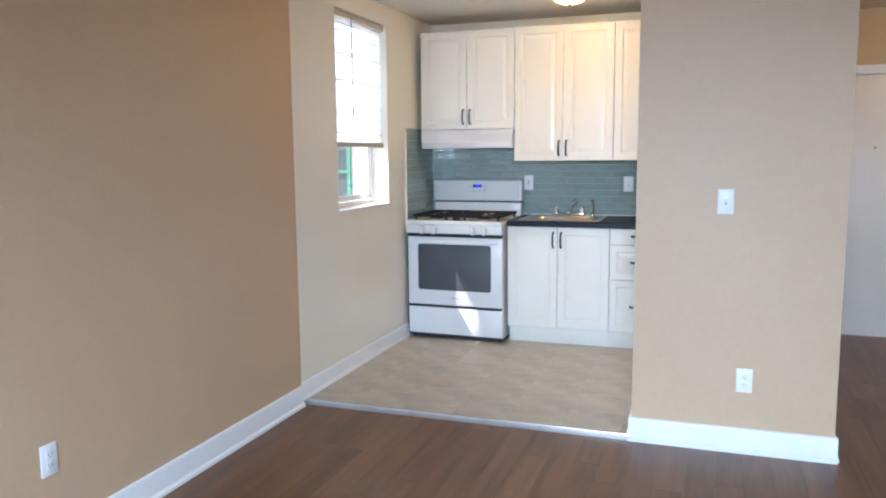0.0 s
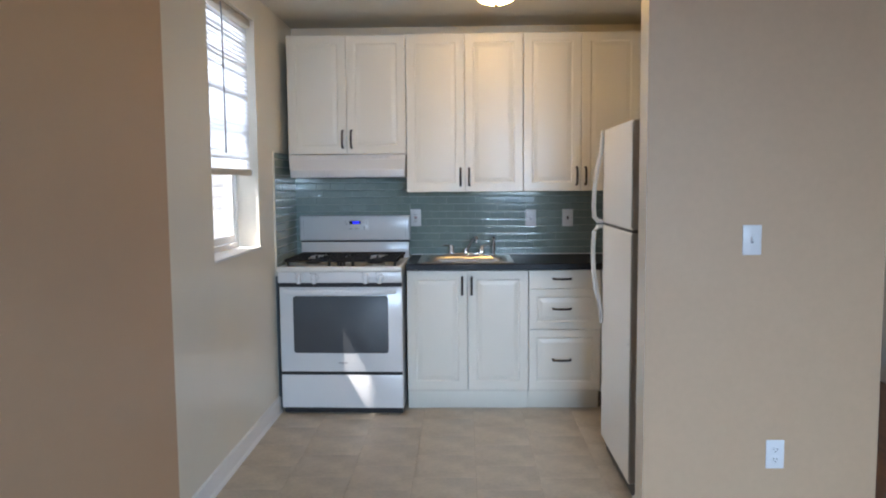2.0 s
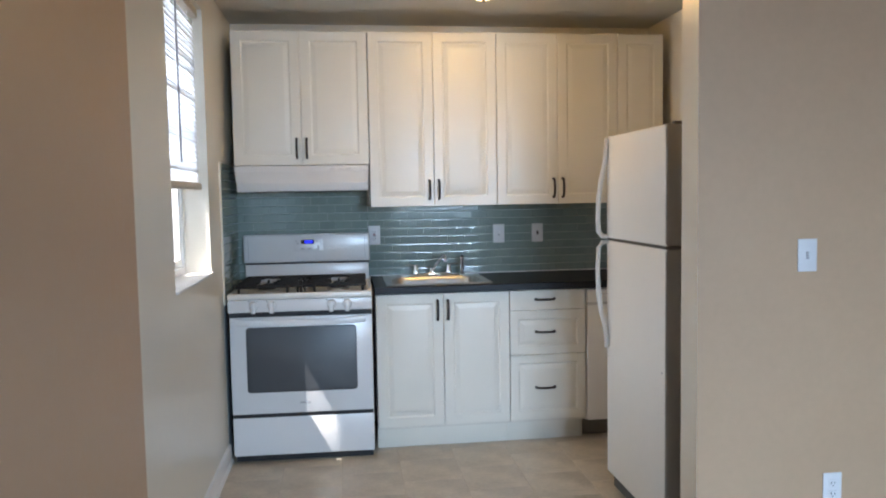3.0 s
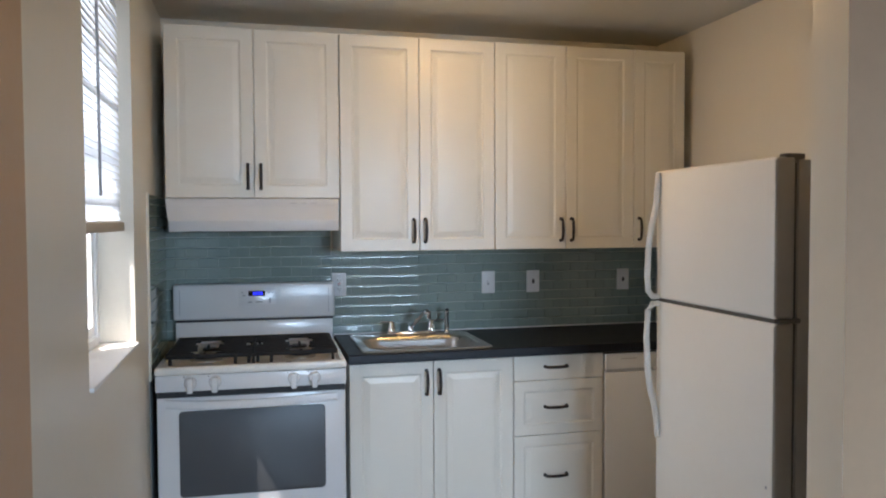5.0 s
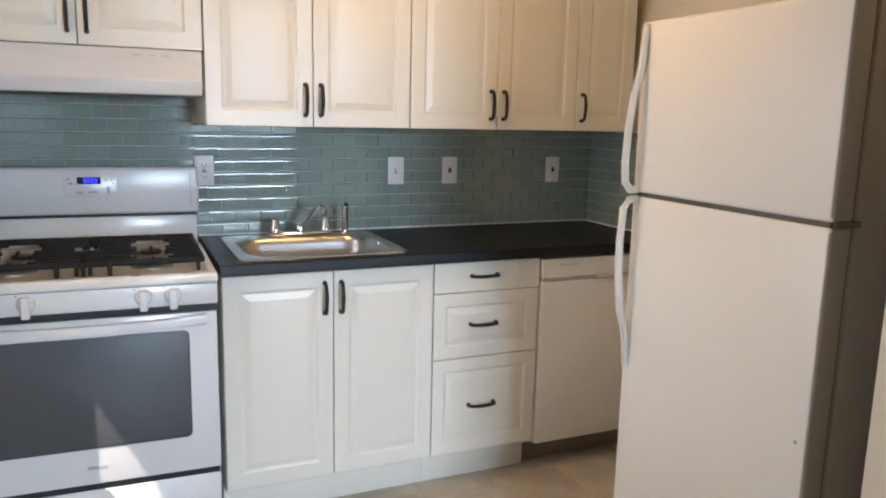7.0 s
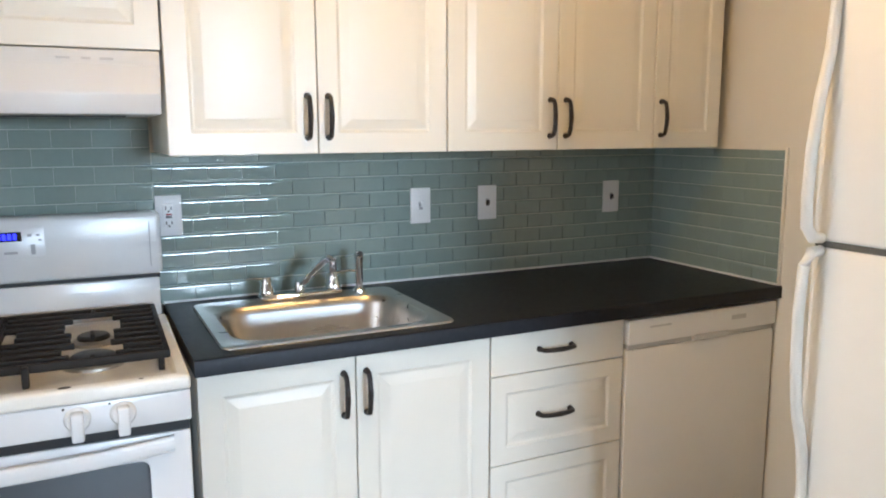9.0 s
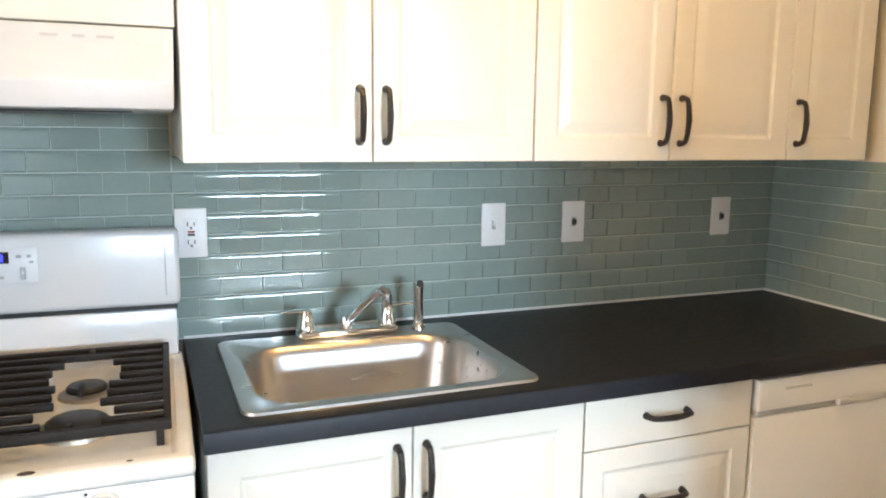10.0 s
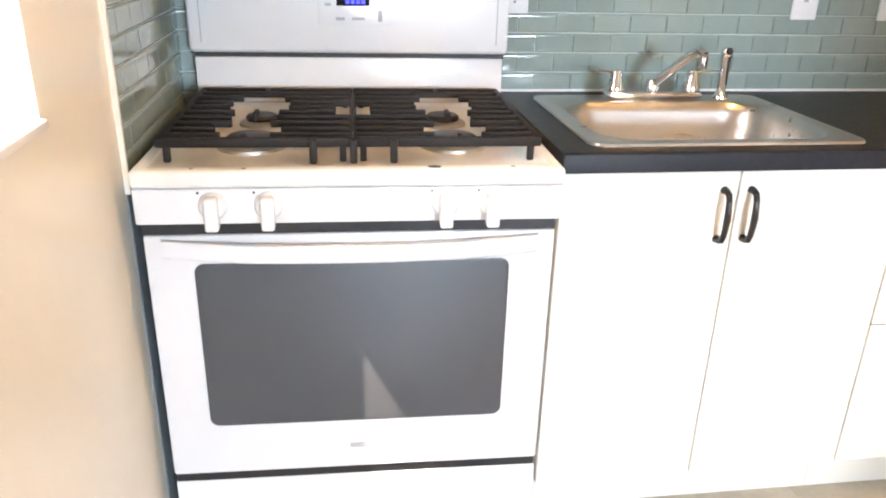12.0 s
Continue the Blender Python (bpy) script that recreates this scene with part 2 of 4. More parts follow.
def tube(bm, pts, radii, n=10, flat=1.0):
    """A round bar through points, with a radius for each point."""
    pts = [Vector(p) for p in pts]
    rings = []
    up = Vector((0.31, 0.17, 0.93))
    for i, p in enumerate(pts):
        d = (pts[min(i + 1, len(pts) - 1)] - pts[max(i - 1, 0)]).normalized()
        a = d.cross(up).normalized()
        c = d.cross(a).normalized()
        r = radii[i] if isinstance(radii, (list, tuple)) else radii
        rings.append([bm.verts.new(p + r * (math.cos(2 * math.pi * k / n) * a + flat * math.sin(2 * math.pi * k / n) * c)) for k in range(n)])
    for ra, rb in zip(rings, rings[1:]):
        for k in range(n):
            bm.faces.new((ra[k], ra[(k + 1) % n], rb[(k + 1) % n], rb[k]))
    bm.faces.new(rings[0][::-1])
    bm.faces.new(rings[-1])
    return bm


def lathe(bm, profile, m=Matrix(), n=32):
    """Turns a profile of (radius, height) about z."""
    rings = []
    for r, z in profile:
        rings.append([bm.verts.new(m @ Vector((r * math.cos(2 * math.pi * k / n), r * math.sin(2 * math.pi * k / n), z))) for k in range(n)])
    for ra, rb in zip(rings, rings[1:]):
        for k in range(n):
            bm.faces.new((ra[k], ra[(k + 1) % n], rb[(k + 1) % n], rb[k]))
    bm.faces.new(rings[0][::-1])
    bm.faces.new(rings[-1])
    return bm


def smooth_mesh(me, angle=35):
    for p in me.polygons:
        p.use_smooth = True
    me.set_sharp_from_angle(angle=radians(angle))


def mesh_of(name, bm, mat, angle=35):
    bmesh.ops.recalc_face_normals(bm, faces=bm.faces[:])
    me = bpy.data.meshes.new(name)
    bm.to_mesh(me)
    bm.free()
    for m in mat if isinstance(mat, (list, tuple)) else [mat]:
        me.materials.append(m)
    smooth_mesh(me, angle)
    return me


def part(name, bm, mat, parent, label="", angle=35):
    ob = new(name, mesh_of(name, bm, mat, angle))
    ob.parent = parent
    return tagged(ob, label)


def thing(name, label, category, group="", kind=""):
    return tagged(new(name), label, category, group, kind)


def solid(name, bm, mat, label, category, kind="structure"):
    return tagged(new(name, mesh_of(name, bm, mat)), label, category, "", kind)


# ---- large structure ----
FLOOR_L = -0.034     # living room floor
CEIL = 2.44
EDGE = -2.226        # where kitchen meets living room
WIN = (-1.72, -0.93, 1.045, 2.30)
PAINT_EDGE = -2.262  # where the tan paint ends


def wall_with_hole(x0, x1, y0, y1, z0, z1, hole):
    """An upright wall along y with one rectangular opening (y0, y1, z0, z1)."""
    flat = lambda a, b, c, d, x: [(x, a, c), (x, b, c), (x, b, d), (x, a, d)]
    bm = bmesh.new()
    loops = [flat(y0, y1, z0, z1, x0), flat(y0, y1, z0, z1, x1), flat(*hole, x1), flat(*hole, x0), flat(y0, y1, z0, z1, x0)]
    rows = [[bm.verts.new(p) for p in loop] for loop in loops]
    for ra, rb in zip(rows, rows[1:]):
        for k in range(4):
            bm.faces.new((ra[k], ra[(k + 1) % 4], rb[(k + 1) % 4], rb[k]))
    bmesh.ops.remove_doubles(bm, verts=bm.verts[:], dist=0.0001)
    return bm


bm = wall_with_hole(-0.2, 0.0, PAINT_EDGE, 0.0, FLOOR_L, CEIL, WIN)
solid("wall_west_kitchen", bm, CREAM, "cream painted kitchen wall with a deep window opening", "wall")
solid("wall_west_living", boxes(((-0.2, -8.2, FLOOR_L), (0.005, PAINT_EDGE, CEIL))), TAN, "tan painted living room wall", "wall")
solid("wall_north", boxes(((-0.2, 0, FLOOR_L), (2.772, 0.15, CEIL))), CREAM, "cream painted wall behind the kitchen cabinets", "wall")
solid("wall_east_kitchen", boxes(((2.585, -2.085, FLOOR_L), (2.772, 0, CEIL))), CREAM, "cream painted wall between kitchen and hall", "wall")

bm = bmesh.new()
box(bm, (1.853, -2.212, FLOOR_L), (2.772, -2.085, CEIL))
for f in bm.faces:
    f.material_index = 0 if f.normal.y < -0.5 or f.normal.x > 0.5 else 1
solid("wall_partition", bm, (TAN, CREAM), "tan painted partition wall with a cream end", "wall")

solid("wall_hall_north", boxes(((2.772, 0.5, FLOOR_L), (3.10, 0.65, CEIL)), ((3.90, 0.5, FLOOR_L), (5.6, 0.65, CEIL)), ((3.10, 0.5, 2.0), (3.90, 0.65, CEIL)),
                               ((2.60, 0.15, FLOOR_L), (2.772, 0.65, CEIL))), HALL_PAINT, "gold painted hall wall with a door opening", "wall")
solid("wall_hall_east", boxes(((4.06, -1.9, FLOOR_L), (4.2, -0.35, CEIL)), ((4.06, 0.40, FLOOR_L), (4.2, 0.5, CEIL)), ((4.06, -0.35, 2.0), (4.2, 0.40, CEIL))),
      HALL_PAINT, "gold painted hall wall with a closet door", "wall")
solid("wall_living_north", boxes(((4.2, -1.9, FLOOR_L), (5.6, -1.75, CEIL))), TAN, "tan painted living room wall beside the hall", "wall")
solid("wall_living_east", boxes(((5.6, -8.2, FLOOR_L), (5.75, 0.65, CEIL))), TAN, "tan painted living room wall", "wall")
solid("wall_south", boxes(((0.005, -8.2, FLOOR_L), (1.45, -8.0, CEIL)), ((2.95, -8.2, FLOOR_L), (5.6, -8.0, CEIL)),
                          ((1.45, -8.2, FLOOR_L), (2.95, -8.0, 1.1)), ((1.45, -8.2, 2.25), (2.95, -8.0, CEIL))), TAN, "tan painted living room wall with a wide window", "wall")
solid("ceiling", boxes(((-0.2, -8.2, CEIL), (5.75, 0.65, CEIL + 0.15))), CEILING_PAINT, "off-white painted ceiling", "ceiling")
# Unseen roof; its west overhang is sized to keep high sun off the blind.
solid("roof", boxes(((-0.67, -1.835, CEIL + 0.15), (6.15, 1.05, CEIL + 0.27)), ((-0.195, -8.6, CEIL + 0.15), (6.15, -1.835, CEIL + 0.27))), ROOF, "unseen flat grey roof, eaves added to keep sun off the blind", "roof")
solid("floor_base_kitchen", boxes(((0.0, EDGE, -0.12), (1.853, 0.0, -0.0015)), ((1.853, -2.085, -0.12), (2.585, 0.0, -0.0015))), VINYL_JOINT, "dark joints under the kitchen floor tiles", "floor")
solid("floor_base_living", boxes(((-0.2, -8.2, -0.2), (5.75, EDGE, FLOOR_L - 0.004)), ((2.772, EDGE, -0.2), (5.75, 0.65, FLOOR_L - 0.004))), VINYL_JOINT, "dark sub-floor under the wood planks", "floor")


def extrude_profile(profile, a, b, side):
    """A moulding: profile of (out, up) swept in plan from a to b; side is the plan direction that it faces."""
    bm = bmesh.new()
    ends = []
    for p in (a, b):
        ends.append([bm.verts.new((p[0] + side[0] * o, p[1] + side[1] * o, p[2] + u)) for o, u in profile])
    n = len(profile)
    for k in range(n):
        bm.faces.new((ends[0][k], ends[0][(k + 1) % n], ends[1][(k + 1) % n], ends[1][k]))
    bm.faces.new(ends[0][::-1])
    bm.faces.new(ends[1])
    return bm


BASE_TALL = [(0, 0), (0.024, 0), (0.024, 0.014), (0.014, 0.026), (0.014, 0.102), (0.010, 0.116), (0, 0.121)]
BASE_LOW = [(0, 0), (0.022, 0), (0.021, 0.012), (0.013, 0.022), (0.013, 0.085), (0.009, 0.096), (0, 0.100)]
for name, prof, a, b, side, label in (
        ("baseboard_1", BASE_LOW, (0, -0.60, 0), (0, PAINT_EDGE, 0), (1, 0), "white baseboard with quarter round along the kitchen wall"),
        ("baseboard_2", BASE_TALL, (0.005, PAINT_EDGE, FLOOR_L), (0.005, -8.0, FLOOR_L), (1, 0), "white moulded baseboard along the tan wall"),
        ("baseboard_3", BASE_TALL, (1.853 - 0.014, -2.212, FLOOR_L), (2.772 + 0.014, -2.212, FLOOR_L), (0, -1), "white moulded baseboard along the partition"),
        ("baseboard_4", BASE_TALL, (2.772, -2.212, FLOOR_L), (2.772, 0.5, FLOOR_L), (1, 0), "white moulded baseboard along the hall"),
        ("baseboard_5", BASE_TALL, (4.06, -1.9, FLOOR_L), (4.06, -0.43, FLOOR_L), (-1, 0), "white moulded baseboard in the hall"),
        ("baseboard_6", BASE_TALL, (3.97, 0.5, FLOOR_L), (4.06, 0.5, FLOOR_L), (0, -1), "short white baseboard in the hall corner"),
        ("baseboard_7", BASE_LOW, (1.853, -2.212, 0), (1.853, -2.085, 0), (-1, 0), "white baseboard round the partition end"),
        ("baseboard_8", BASE_TALL, (0.005, -8.0, FLOOR_L), (5.6, -8.0, FLOOR_L), (0, 1), "white moulded baseboard under the wide window"),
        ("baseboard_9", BASE_TALL, (5.6, -8.0, FLOOR_L), (5.6, -1.9, FLOOR_L), (-1, 0), "white moulded baseboard along the tan wall"),
        ("baseboard_10", BASE_TALL, (4.2, -1.9, FLOOR_L), (5.6, -1.9, FLOOR_L), (0, -1), "white moulded baseboard along the tan wall")):
    solid(name, extrude_profile(prof, a, b, side), TRIM, label, "baseboard")

solid("trim_threshold", extrude_profile([(-0.012, 0.0), (-0.012, 0.0012), (-0.004, 0.0022), (0.004, 0.0), (0.006, -0.005), (0.006, -0.033), (0, -0.033)], (0.014, EDGE, 0), (1.853, EDGE, 0), (0, -1)),
      METAL_STRIP, "worn metal threshold between vinyl tiles and wood floor", "threshold")

# ---- kitchen window ----
Y0, Y1, Z0, Z1 = WIN
win = thing("window_1", "white vinyl sash window set deep in the kitchen wall", "window", kind="structure")
part("window_frame", boxes(((-0.19, Y0, Z0), (-0.12, Y0 + 0.035, Z1)), ((-0.19, Y1 - 0.035, Z0), (-0.12, Y1, Z1)),
                           ((-0.19, Y0 + 0.035, Z0), (-0.12, Y1 - 0.035, Z0 + 0.04)), ((-0.19, Y0 + 0.035, Z1 - 0.04), (-0.12, Y1 - 0.035, Z1))), VINYL_FRAME, win)


def sash(parent, x, z0, z1):
    a, b, w = Y0 + 0.037, Y1 - 0.037, 0.035
    fr = part("sash", boxes(((x - 0.025, a, z0), (x, a + w, z1)), ((x - 0.025, b - w, z0), (x, b, z1)),
                            ((x - 0.025, a + w, z0), (x, b - w, z0 + w)), ((x - 0.025, a + w, z1 - w), (x, b - w, z1))), VINYL_FRAME, parent)
    pane = part("pane", boxes(((x - 0.016, a + w, z0 + w), (x - 0.010, b - w, z1 - w))), GLASS, fr)
    pane.visible_shadow = False


sash(win, -0.128, Z0 + 0.045, 1.70)
sash(win, -0.158, 1.665, Z1 - 0.045)
part("window_sill", rounded((-0.12, Y0 + 0.001, Z0 - 0.001), (0.012, Y1 - 0.001, Z0 + 0.012), 0.004), TRIM, win, "white painted sill")

blind = thing("window_blind", "white mini blind lowered over the upper part of the window", "blind")
part("headrail", rounded((-0.062, Y0 + 0.008, Z1 - 0.04), (-0.02, Y1 - 0.008, Z1 - 0.002), 0.003), BLIND_RAIL, blind, "beige headrail")
part("bottom_rail", rounded((-0.058, Y0 + 0.01, 1.452), (-0.028, Y1 - 0.01, 1.484), 0.005), BLIND_RAIL, blind, "beige bottom rail")
slat_bm = bmesh.new()
L = (Y1 - Y0) / 2 - 0.012
for k in range(5):
    u = (k / 4 - 0.5) * 0.025
    for s in (-1, 1):
        slat_bm.verts.new((u, s * L, -9.0 * u * u))
slat_bm.verts.ensure_lookup_table()
for k in range(4):
    slat_bm.faces.new([slat_bm.verts[i] for i in (2 * k, 2 * k + 1, 2 * k + 3, 2 * k + 2)])
bmesh.ops.solidify(slat_bm, geom=slat_bm.faces[:], thickness=0.0006)
slat_mesh = mesh_of("slat", slat_bm, BLIND)
for k in range(32):
    ob = new("slat", slat_mesh)
    ob.parent = blind
    ob.matrix_basis = pose(-0.042, (Y0 + Y1) / 2, 1.500 + k * 0.0237, 0, 77, 0)
for dy in (0.14, 0.65):
    part("ladder_cord", tube(bmesh.new(), [(-0.042, Y0 + dy, 1.49), (-0.042, Y0 + dy, Z1 - 0.03)], 0.0008, 6), BLIND, blind)
part("wand", tube(bmesh.new(), [(-0.014, Y0 + 0.255, Z1 - 0.02), (-0.012, Y0 + 0.26, 2.2), (-0.012, Y0 + 0.265, 1.56)], 0.0045, 8), WAND, blind, "grey tilt wand")

# ---- living room window behind the walk ----
lwin = thing("window_2", "wide white living room window with two lights", "window", kind="structure")
part("window_frame", boxes(((1.45, -8.18, 1.1), (1.51, -8.08, 2.25)), ((2.89, -8.18, 1.1), (2.95, -8.08, 2.25)), ((1.51, -8.18, 1.1), (2.89, -8.08, 1.16)), ((1.51, -8.18, 2.19), (2.89, -8.08, 2.25)),
                           ((2.17, -8.18, 1.16), (2.23, -8.08, 2.19))), VINYL_FRAME, lwin)
for a, b in ((1.51, 2.17), (2.23, 2.89)):
    pane = part("pane", boxes(((a, -8.14, 1.16), (b, -8.134, 2.19))), GLASS, lwin)
    pane.visible_shadow = False
part("window_sill", rounded((1.40, -8.08, 1.078), (3.0, -7.94, 1.104), 0.004), TRIM, lwin)

# ---- handles and cabinet fronts ----


def pull(parent, at, vertical=True, length=0.104):
    """An arched bar pull with flared feet, standing off a front that faces -y."""
    h = length / 2
    path = [(-h, 0.0), (-h, -0.012), (-h * 0.93, -0.021), (-h * 0.7, -0.026), (-h * 0.3, -0.029), (0, -0.030), (h * 0.3, -0.029), (h * 0.7, -0.026), (h * 0.93, -0.021), (h, -0.012), (h, 0.0)]
    radii = [0.0085, 0.0066, 0.0064, 0.0062, 0.0066, 0.0072, 0.0066, 0.0062, 0.0064, 0.0066, 0.0085]
    pts = [((at[0], at[1] + o, at[2] + s) if vertical else (at[0] + s, at[1] + o, at[2])) for s, o in path]
    return part("handle", tube(bmesh.new(), pts, radii, 10), BRONZE, parent, "dark bronze arched handle")


def panel_front(x0, x1, z0, z1, y, raised=True, t=0.02, frame_w=0.050):
    """A cabinet front with a moulded frame and a raised field; its face is at y and looks to -y."""
    bm = bmesh.new()
    box(bm, (x0, y, z0), (x1, y + t, z1))
    bmesh.ops.bevel(bm, geom=bm.edges[:], offset=0.0025, segments=2, affect="EDGES", profile=0.5)
    bm.normal_update()
    face = max((f for f in bm.faces if f.normal.y < -0.9), key=lambda f: f.calc_area())
    if raised:
        for thick, depth in ((frame_w, 0), (0.005, -0.0032), (0.003, -0.001), (0.003, 0.0), (0.022, 0.0038), (0.003, 0.0004)):
            bmesh.ops.inset_region(bm, faces=[face], thickness=thick, depth=depth, use_even_offset=True)
    return bm


def wall_cabinet(x0, x1, z0, z1, doors, label, handle_side=0):
    """A wall cabinet: carcass, doors and handles."""
    cab = thing("wall_cabinet", label, "cabinet", "wall cabinets")
    part("body", rounded((x0 + 0.001, -0.355, z0 + 0.002), (x1 - 0.001, -0.0, z1), 0.0015), CABINET_SIDE, cab)
    step = (x1 - x0) / doors
    for i in range(doors):
        a, b = x0 + i * step + 0.0015, x0 + (i + 1) * step - 0.0015
        d = part("door", panel_front(a, b, z0, z1, -0.378), CABINET, cab, "raised-panel ivory door", 9)
        left = (i == 1) if doors == 2 else handle_side < 0
        hx = a + 0.026 if left else b - 0.026
        pull(d, (hx, -0.378, z0 + 0.093))
    return cab


wall_cabinet(0.048, 0.791, 1.588, 2.323, 2, "short ivory two-door wall cabinet above the range hood")
wall_cabinet(0.793, 1.523, 1.346, 2.323, 2, "tall ivory two-door wall cabinet above the sink")
wall_cabinet(1.524, 2.246, 1.346, 2.323, 2, "tall ivory two-door wall cabinet above the counter")
wall_cabinet(2.247, 2.525, 1.346, 2.323, 1, "narrow ivory single-door wall cabinet in the corner", -1)

BF = -0.600  # face of the base fronts
cab = thing("sink_cabinet", "ivory two-door base cabinet under the sink", "cabinet", "base cabinets")
part("body", boxes(((0.80, -0.578, 0.12), (0.816, -0.012, 0.872)), ((1.521, -0.578, 0.12), (1.537, -0.012, 0.872)), ((0.816, -0.578, 0.12), (1.521, -0.012, 0.136)), ((0.816, -0.03, 0.136), (1.521, -0.012, 0.872)), ((0.816, -0.578, 0.85), (1.521, -0.56, 0.872))), CABINET_SIDE, cab)
for a, b, hx in ((0.801, 1.1665, 1.137), (1.1695, 1.5365, 1.1945)):
    d = part("door", panel_front(a, b, 0.137, 0.871, BF), CABINET, cab, "raised-panel ivory door", 9)
    pull(d, (hx, BF, 0.779))
part("toe_kick", rounded((0.797, -0.520, 0.0), (1.537, -0.504, 0.12), 0.002), CABINET, cab)

cab = thing("drawer_cabinet", "ivory base cabinet with three drawers", "cabinet", "base cabinets")
part("body", boxes(((1.540, -0.578, 0.12), (1.976, -0.012, 0.872))), CABINET_SIDE, cab)
for z0, z1, hz, raised in ((0.760, 0.871, 0.820, False), (0.510, 0.757, 0.637, True), (0.138, 0.507, 0.322, True)):
    d = part("drawer", panel_front(1.5405, 1.975, z0, z1, BF, raised, frame_w=0.044), CABINET, cab, "ivory drawer front", 9)
    pull(d, (1.741, BF, hz), vertical=False)
part("toe_kick", rounded((1.5375, -0.520, 0.0), (1.977, -0.504, 0.12), 0.002), CABINET, cab)

dish = thing("dishwasher", "white built-in dishwasher under the counter", "dishwasher")
part("body", boxes(((1.983, -0.57, 0.113), (2.572, -0.012, 0.868)), ((2.0, -0.48, 0.0), (2.56, -0.02, 0.113))), DISH_WHITE, dish)
part("door", rounded((1.984, -0.605, 0.118), (2.573, -0.571, 0.776), 0.004), DISH_WHITE, dish)
part("control_panel", rounded((1.984, -0.612, 0.792), (2.573, -0.571, 0.866), 0.005), DISH_WHITE, dish)
part("handle_recess", rounded((1.990, -0.602, 0.7765), (2.567, -0.572, 0.7915), 0.002), DISH_GREY, dish, "grey recessed handle strip")
part("latch", rounded((2.23, -0.616, 0.778), (2.37, -0.59, 0.796), 0.004), DISH_GREY, dish, "grey latch")
for a, b, c, d in ((2.06, 2.14, 0.838, 0.843), (2.38, 2.44, 0.826, 0.840)):
    part("printed_mark", boxes(((a, -0.6135, c), (b, -0.611, d))), DISH_GREY, dish, "faint grey printed mark")
# Kick's brown-grey is darkened to hold the shade below the dishwasher door.
part("toe_kick", rounded((1.985, -0.500, 0.005), (2.573, -0.484, 0.112), 0.002), KICK_SHADE, dish)

def ring(x0, x1, y0, y1, r, z, n=8):
    """A loop of points: a rectangle with round corners."""
    pts = []
    for cx, cy, a0 in ((x1 - r, y1 - r, 0), (x0 + r, y1 - r, 90), (x0 + r, y0 + r, 180), (x1 - r, y0 + r, 270)):
        for k in range(n + 1):
            a = radians(a0 + 90 * k / n)
            pts.append((cx + r * math.cos(a), cy + r * math.sin(a), z))
    return pts


def loft(bm, loops, cap=True):
    rows = [[bm.verts.new(p) for p in loop] for loop in loops]
    n = len(rows[0])
    for ra, rb in zip(rows, rows[1:]):
        for k in range(n):
            bm.faces.new((ra[k], ra[(k + 1) % n], rb[(k + 1) % n], rb[k]))
    if cap:
        bm.faces.new(rows[-1])
    return bm


# ---- worktop with the sink's cut-out ----
SX0, SX1, SY0, SY1 = 0.872, 1.448, -0.562, -0.088
CX0, CX1, CY0, CY1 = 0.796, 2.583, -0.62, -0.002


def rect(x0, x1, y0, y1, z):
    return [(x0, y0, z), (x1, y0, z), (x1, y1, z), (x0, y1, z)]


top = loft(bmesh.new(), [rect(SX0, SX1, SY0, SY1, 0.876), rect(CX0, CX1, CY0 + 0.014, CY1, 0.876), rect(CX0, CX1, CY0 + 0.014, CY1, 0.914),
                         rect(SX0, SX1, SY0, SY1, 0.914), rect(SX0, SX1, SY0, SY1, 0.876)], cap=False)
bmesh.ops.remove_doubles(top, verts=top.verts[:], dist=0.00005)
worktop = thing("worktop", "charcoal laminate worktop with a sink cut-out", "countertop")
part("slab", top, COUNTER, worktop)
part("front_edge", extrude_profile([(0, 0.876), (0.0138, 0.876), (0.0138, 0.909), (0.0124, 0.9125), (0.009, 0.914), (0, 0.914)], (CX0, CY0 + 0.0138, 0), (CX1, CY0 + 0.0138, 0), (0, -1)), COUNTER, worktop)
solid("trim_caulk", boxes(((0.797, -0.010, 0.9145), (2.583, -0.007, 0.921)), ((2.571, -0.606, 0.9145), (2.575, -0.011, 0.921))), CAULK, "white caulk line along worktop and tiles", "caulk")


sink = thing("sink", "stainless steel single-bowl drop-in sink", "sink")
part("basin", loft(bmesh.new(), [ring(0.864, 1.456, -0.573, -0.078, 0.03, 0.9145), ring(0.866, 1.454, -0.571, -0.080, 0.03, 0.9195), ring(0.874, 1.446, -0.563, -0.088, 0.028, 0.9205),
                                 ring(0.900, 1.420, -0.543, -0.170, 0.090, 0.9195), ring(0.905, 1.415, -0.538, -0.175, 0.090, 0.915), ring(0.912, 1.408, -0.531, -0.182, 0.090, 0.895),
                                 ring(0.930, 1.390, -0.512, -0.200, 0.090, 0.775), ring(0.948, 1.372, -0.495, -0.220, 0.088, 0.742), ring(0.985, 1.335, -0.460, -0.270, 0.07, 0.728), ring(1.11, 1.21, -0.415, -0.315, 0.049, 0.722)]), STEEL, sink)
part("drain", lathe(bmesh.new(), [(0.044, 0.723), (0.044, 0.727), (0.036, 0.728), (0.03, 0.723), (0.012, 0.723), (0.010, 0.730), (0.004, 0.732)], Matrix.Translation((1.16, -0.365, 0)), 24), CHROME, sink, "chrome drain")

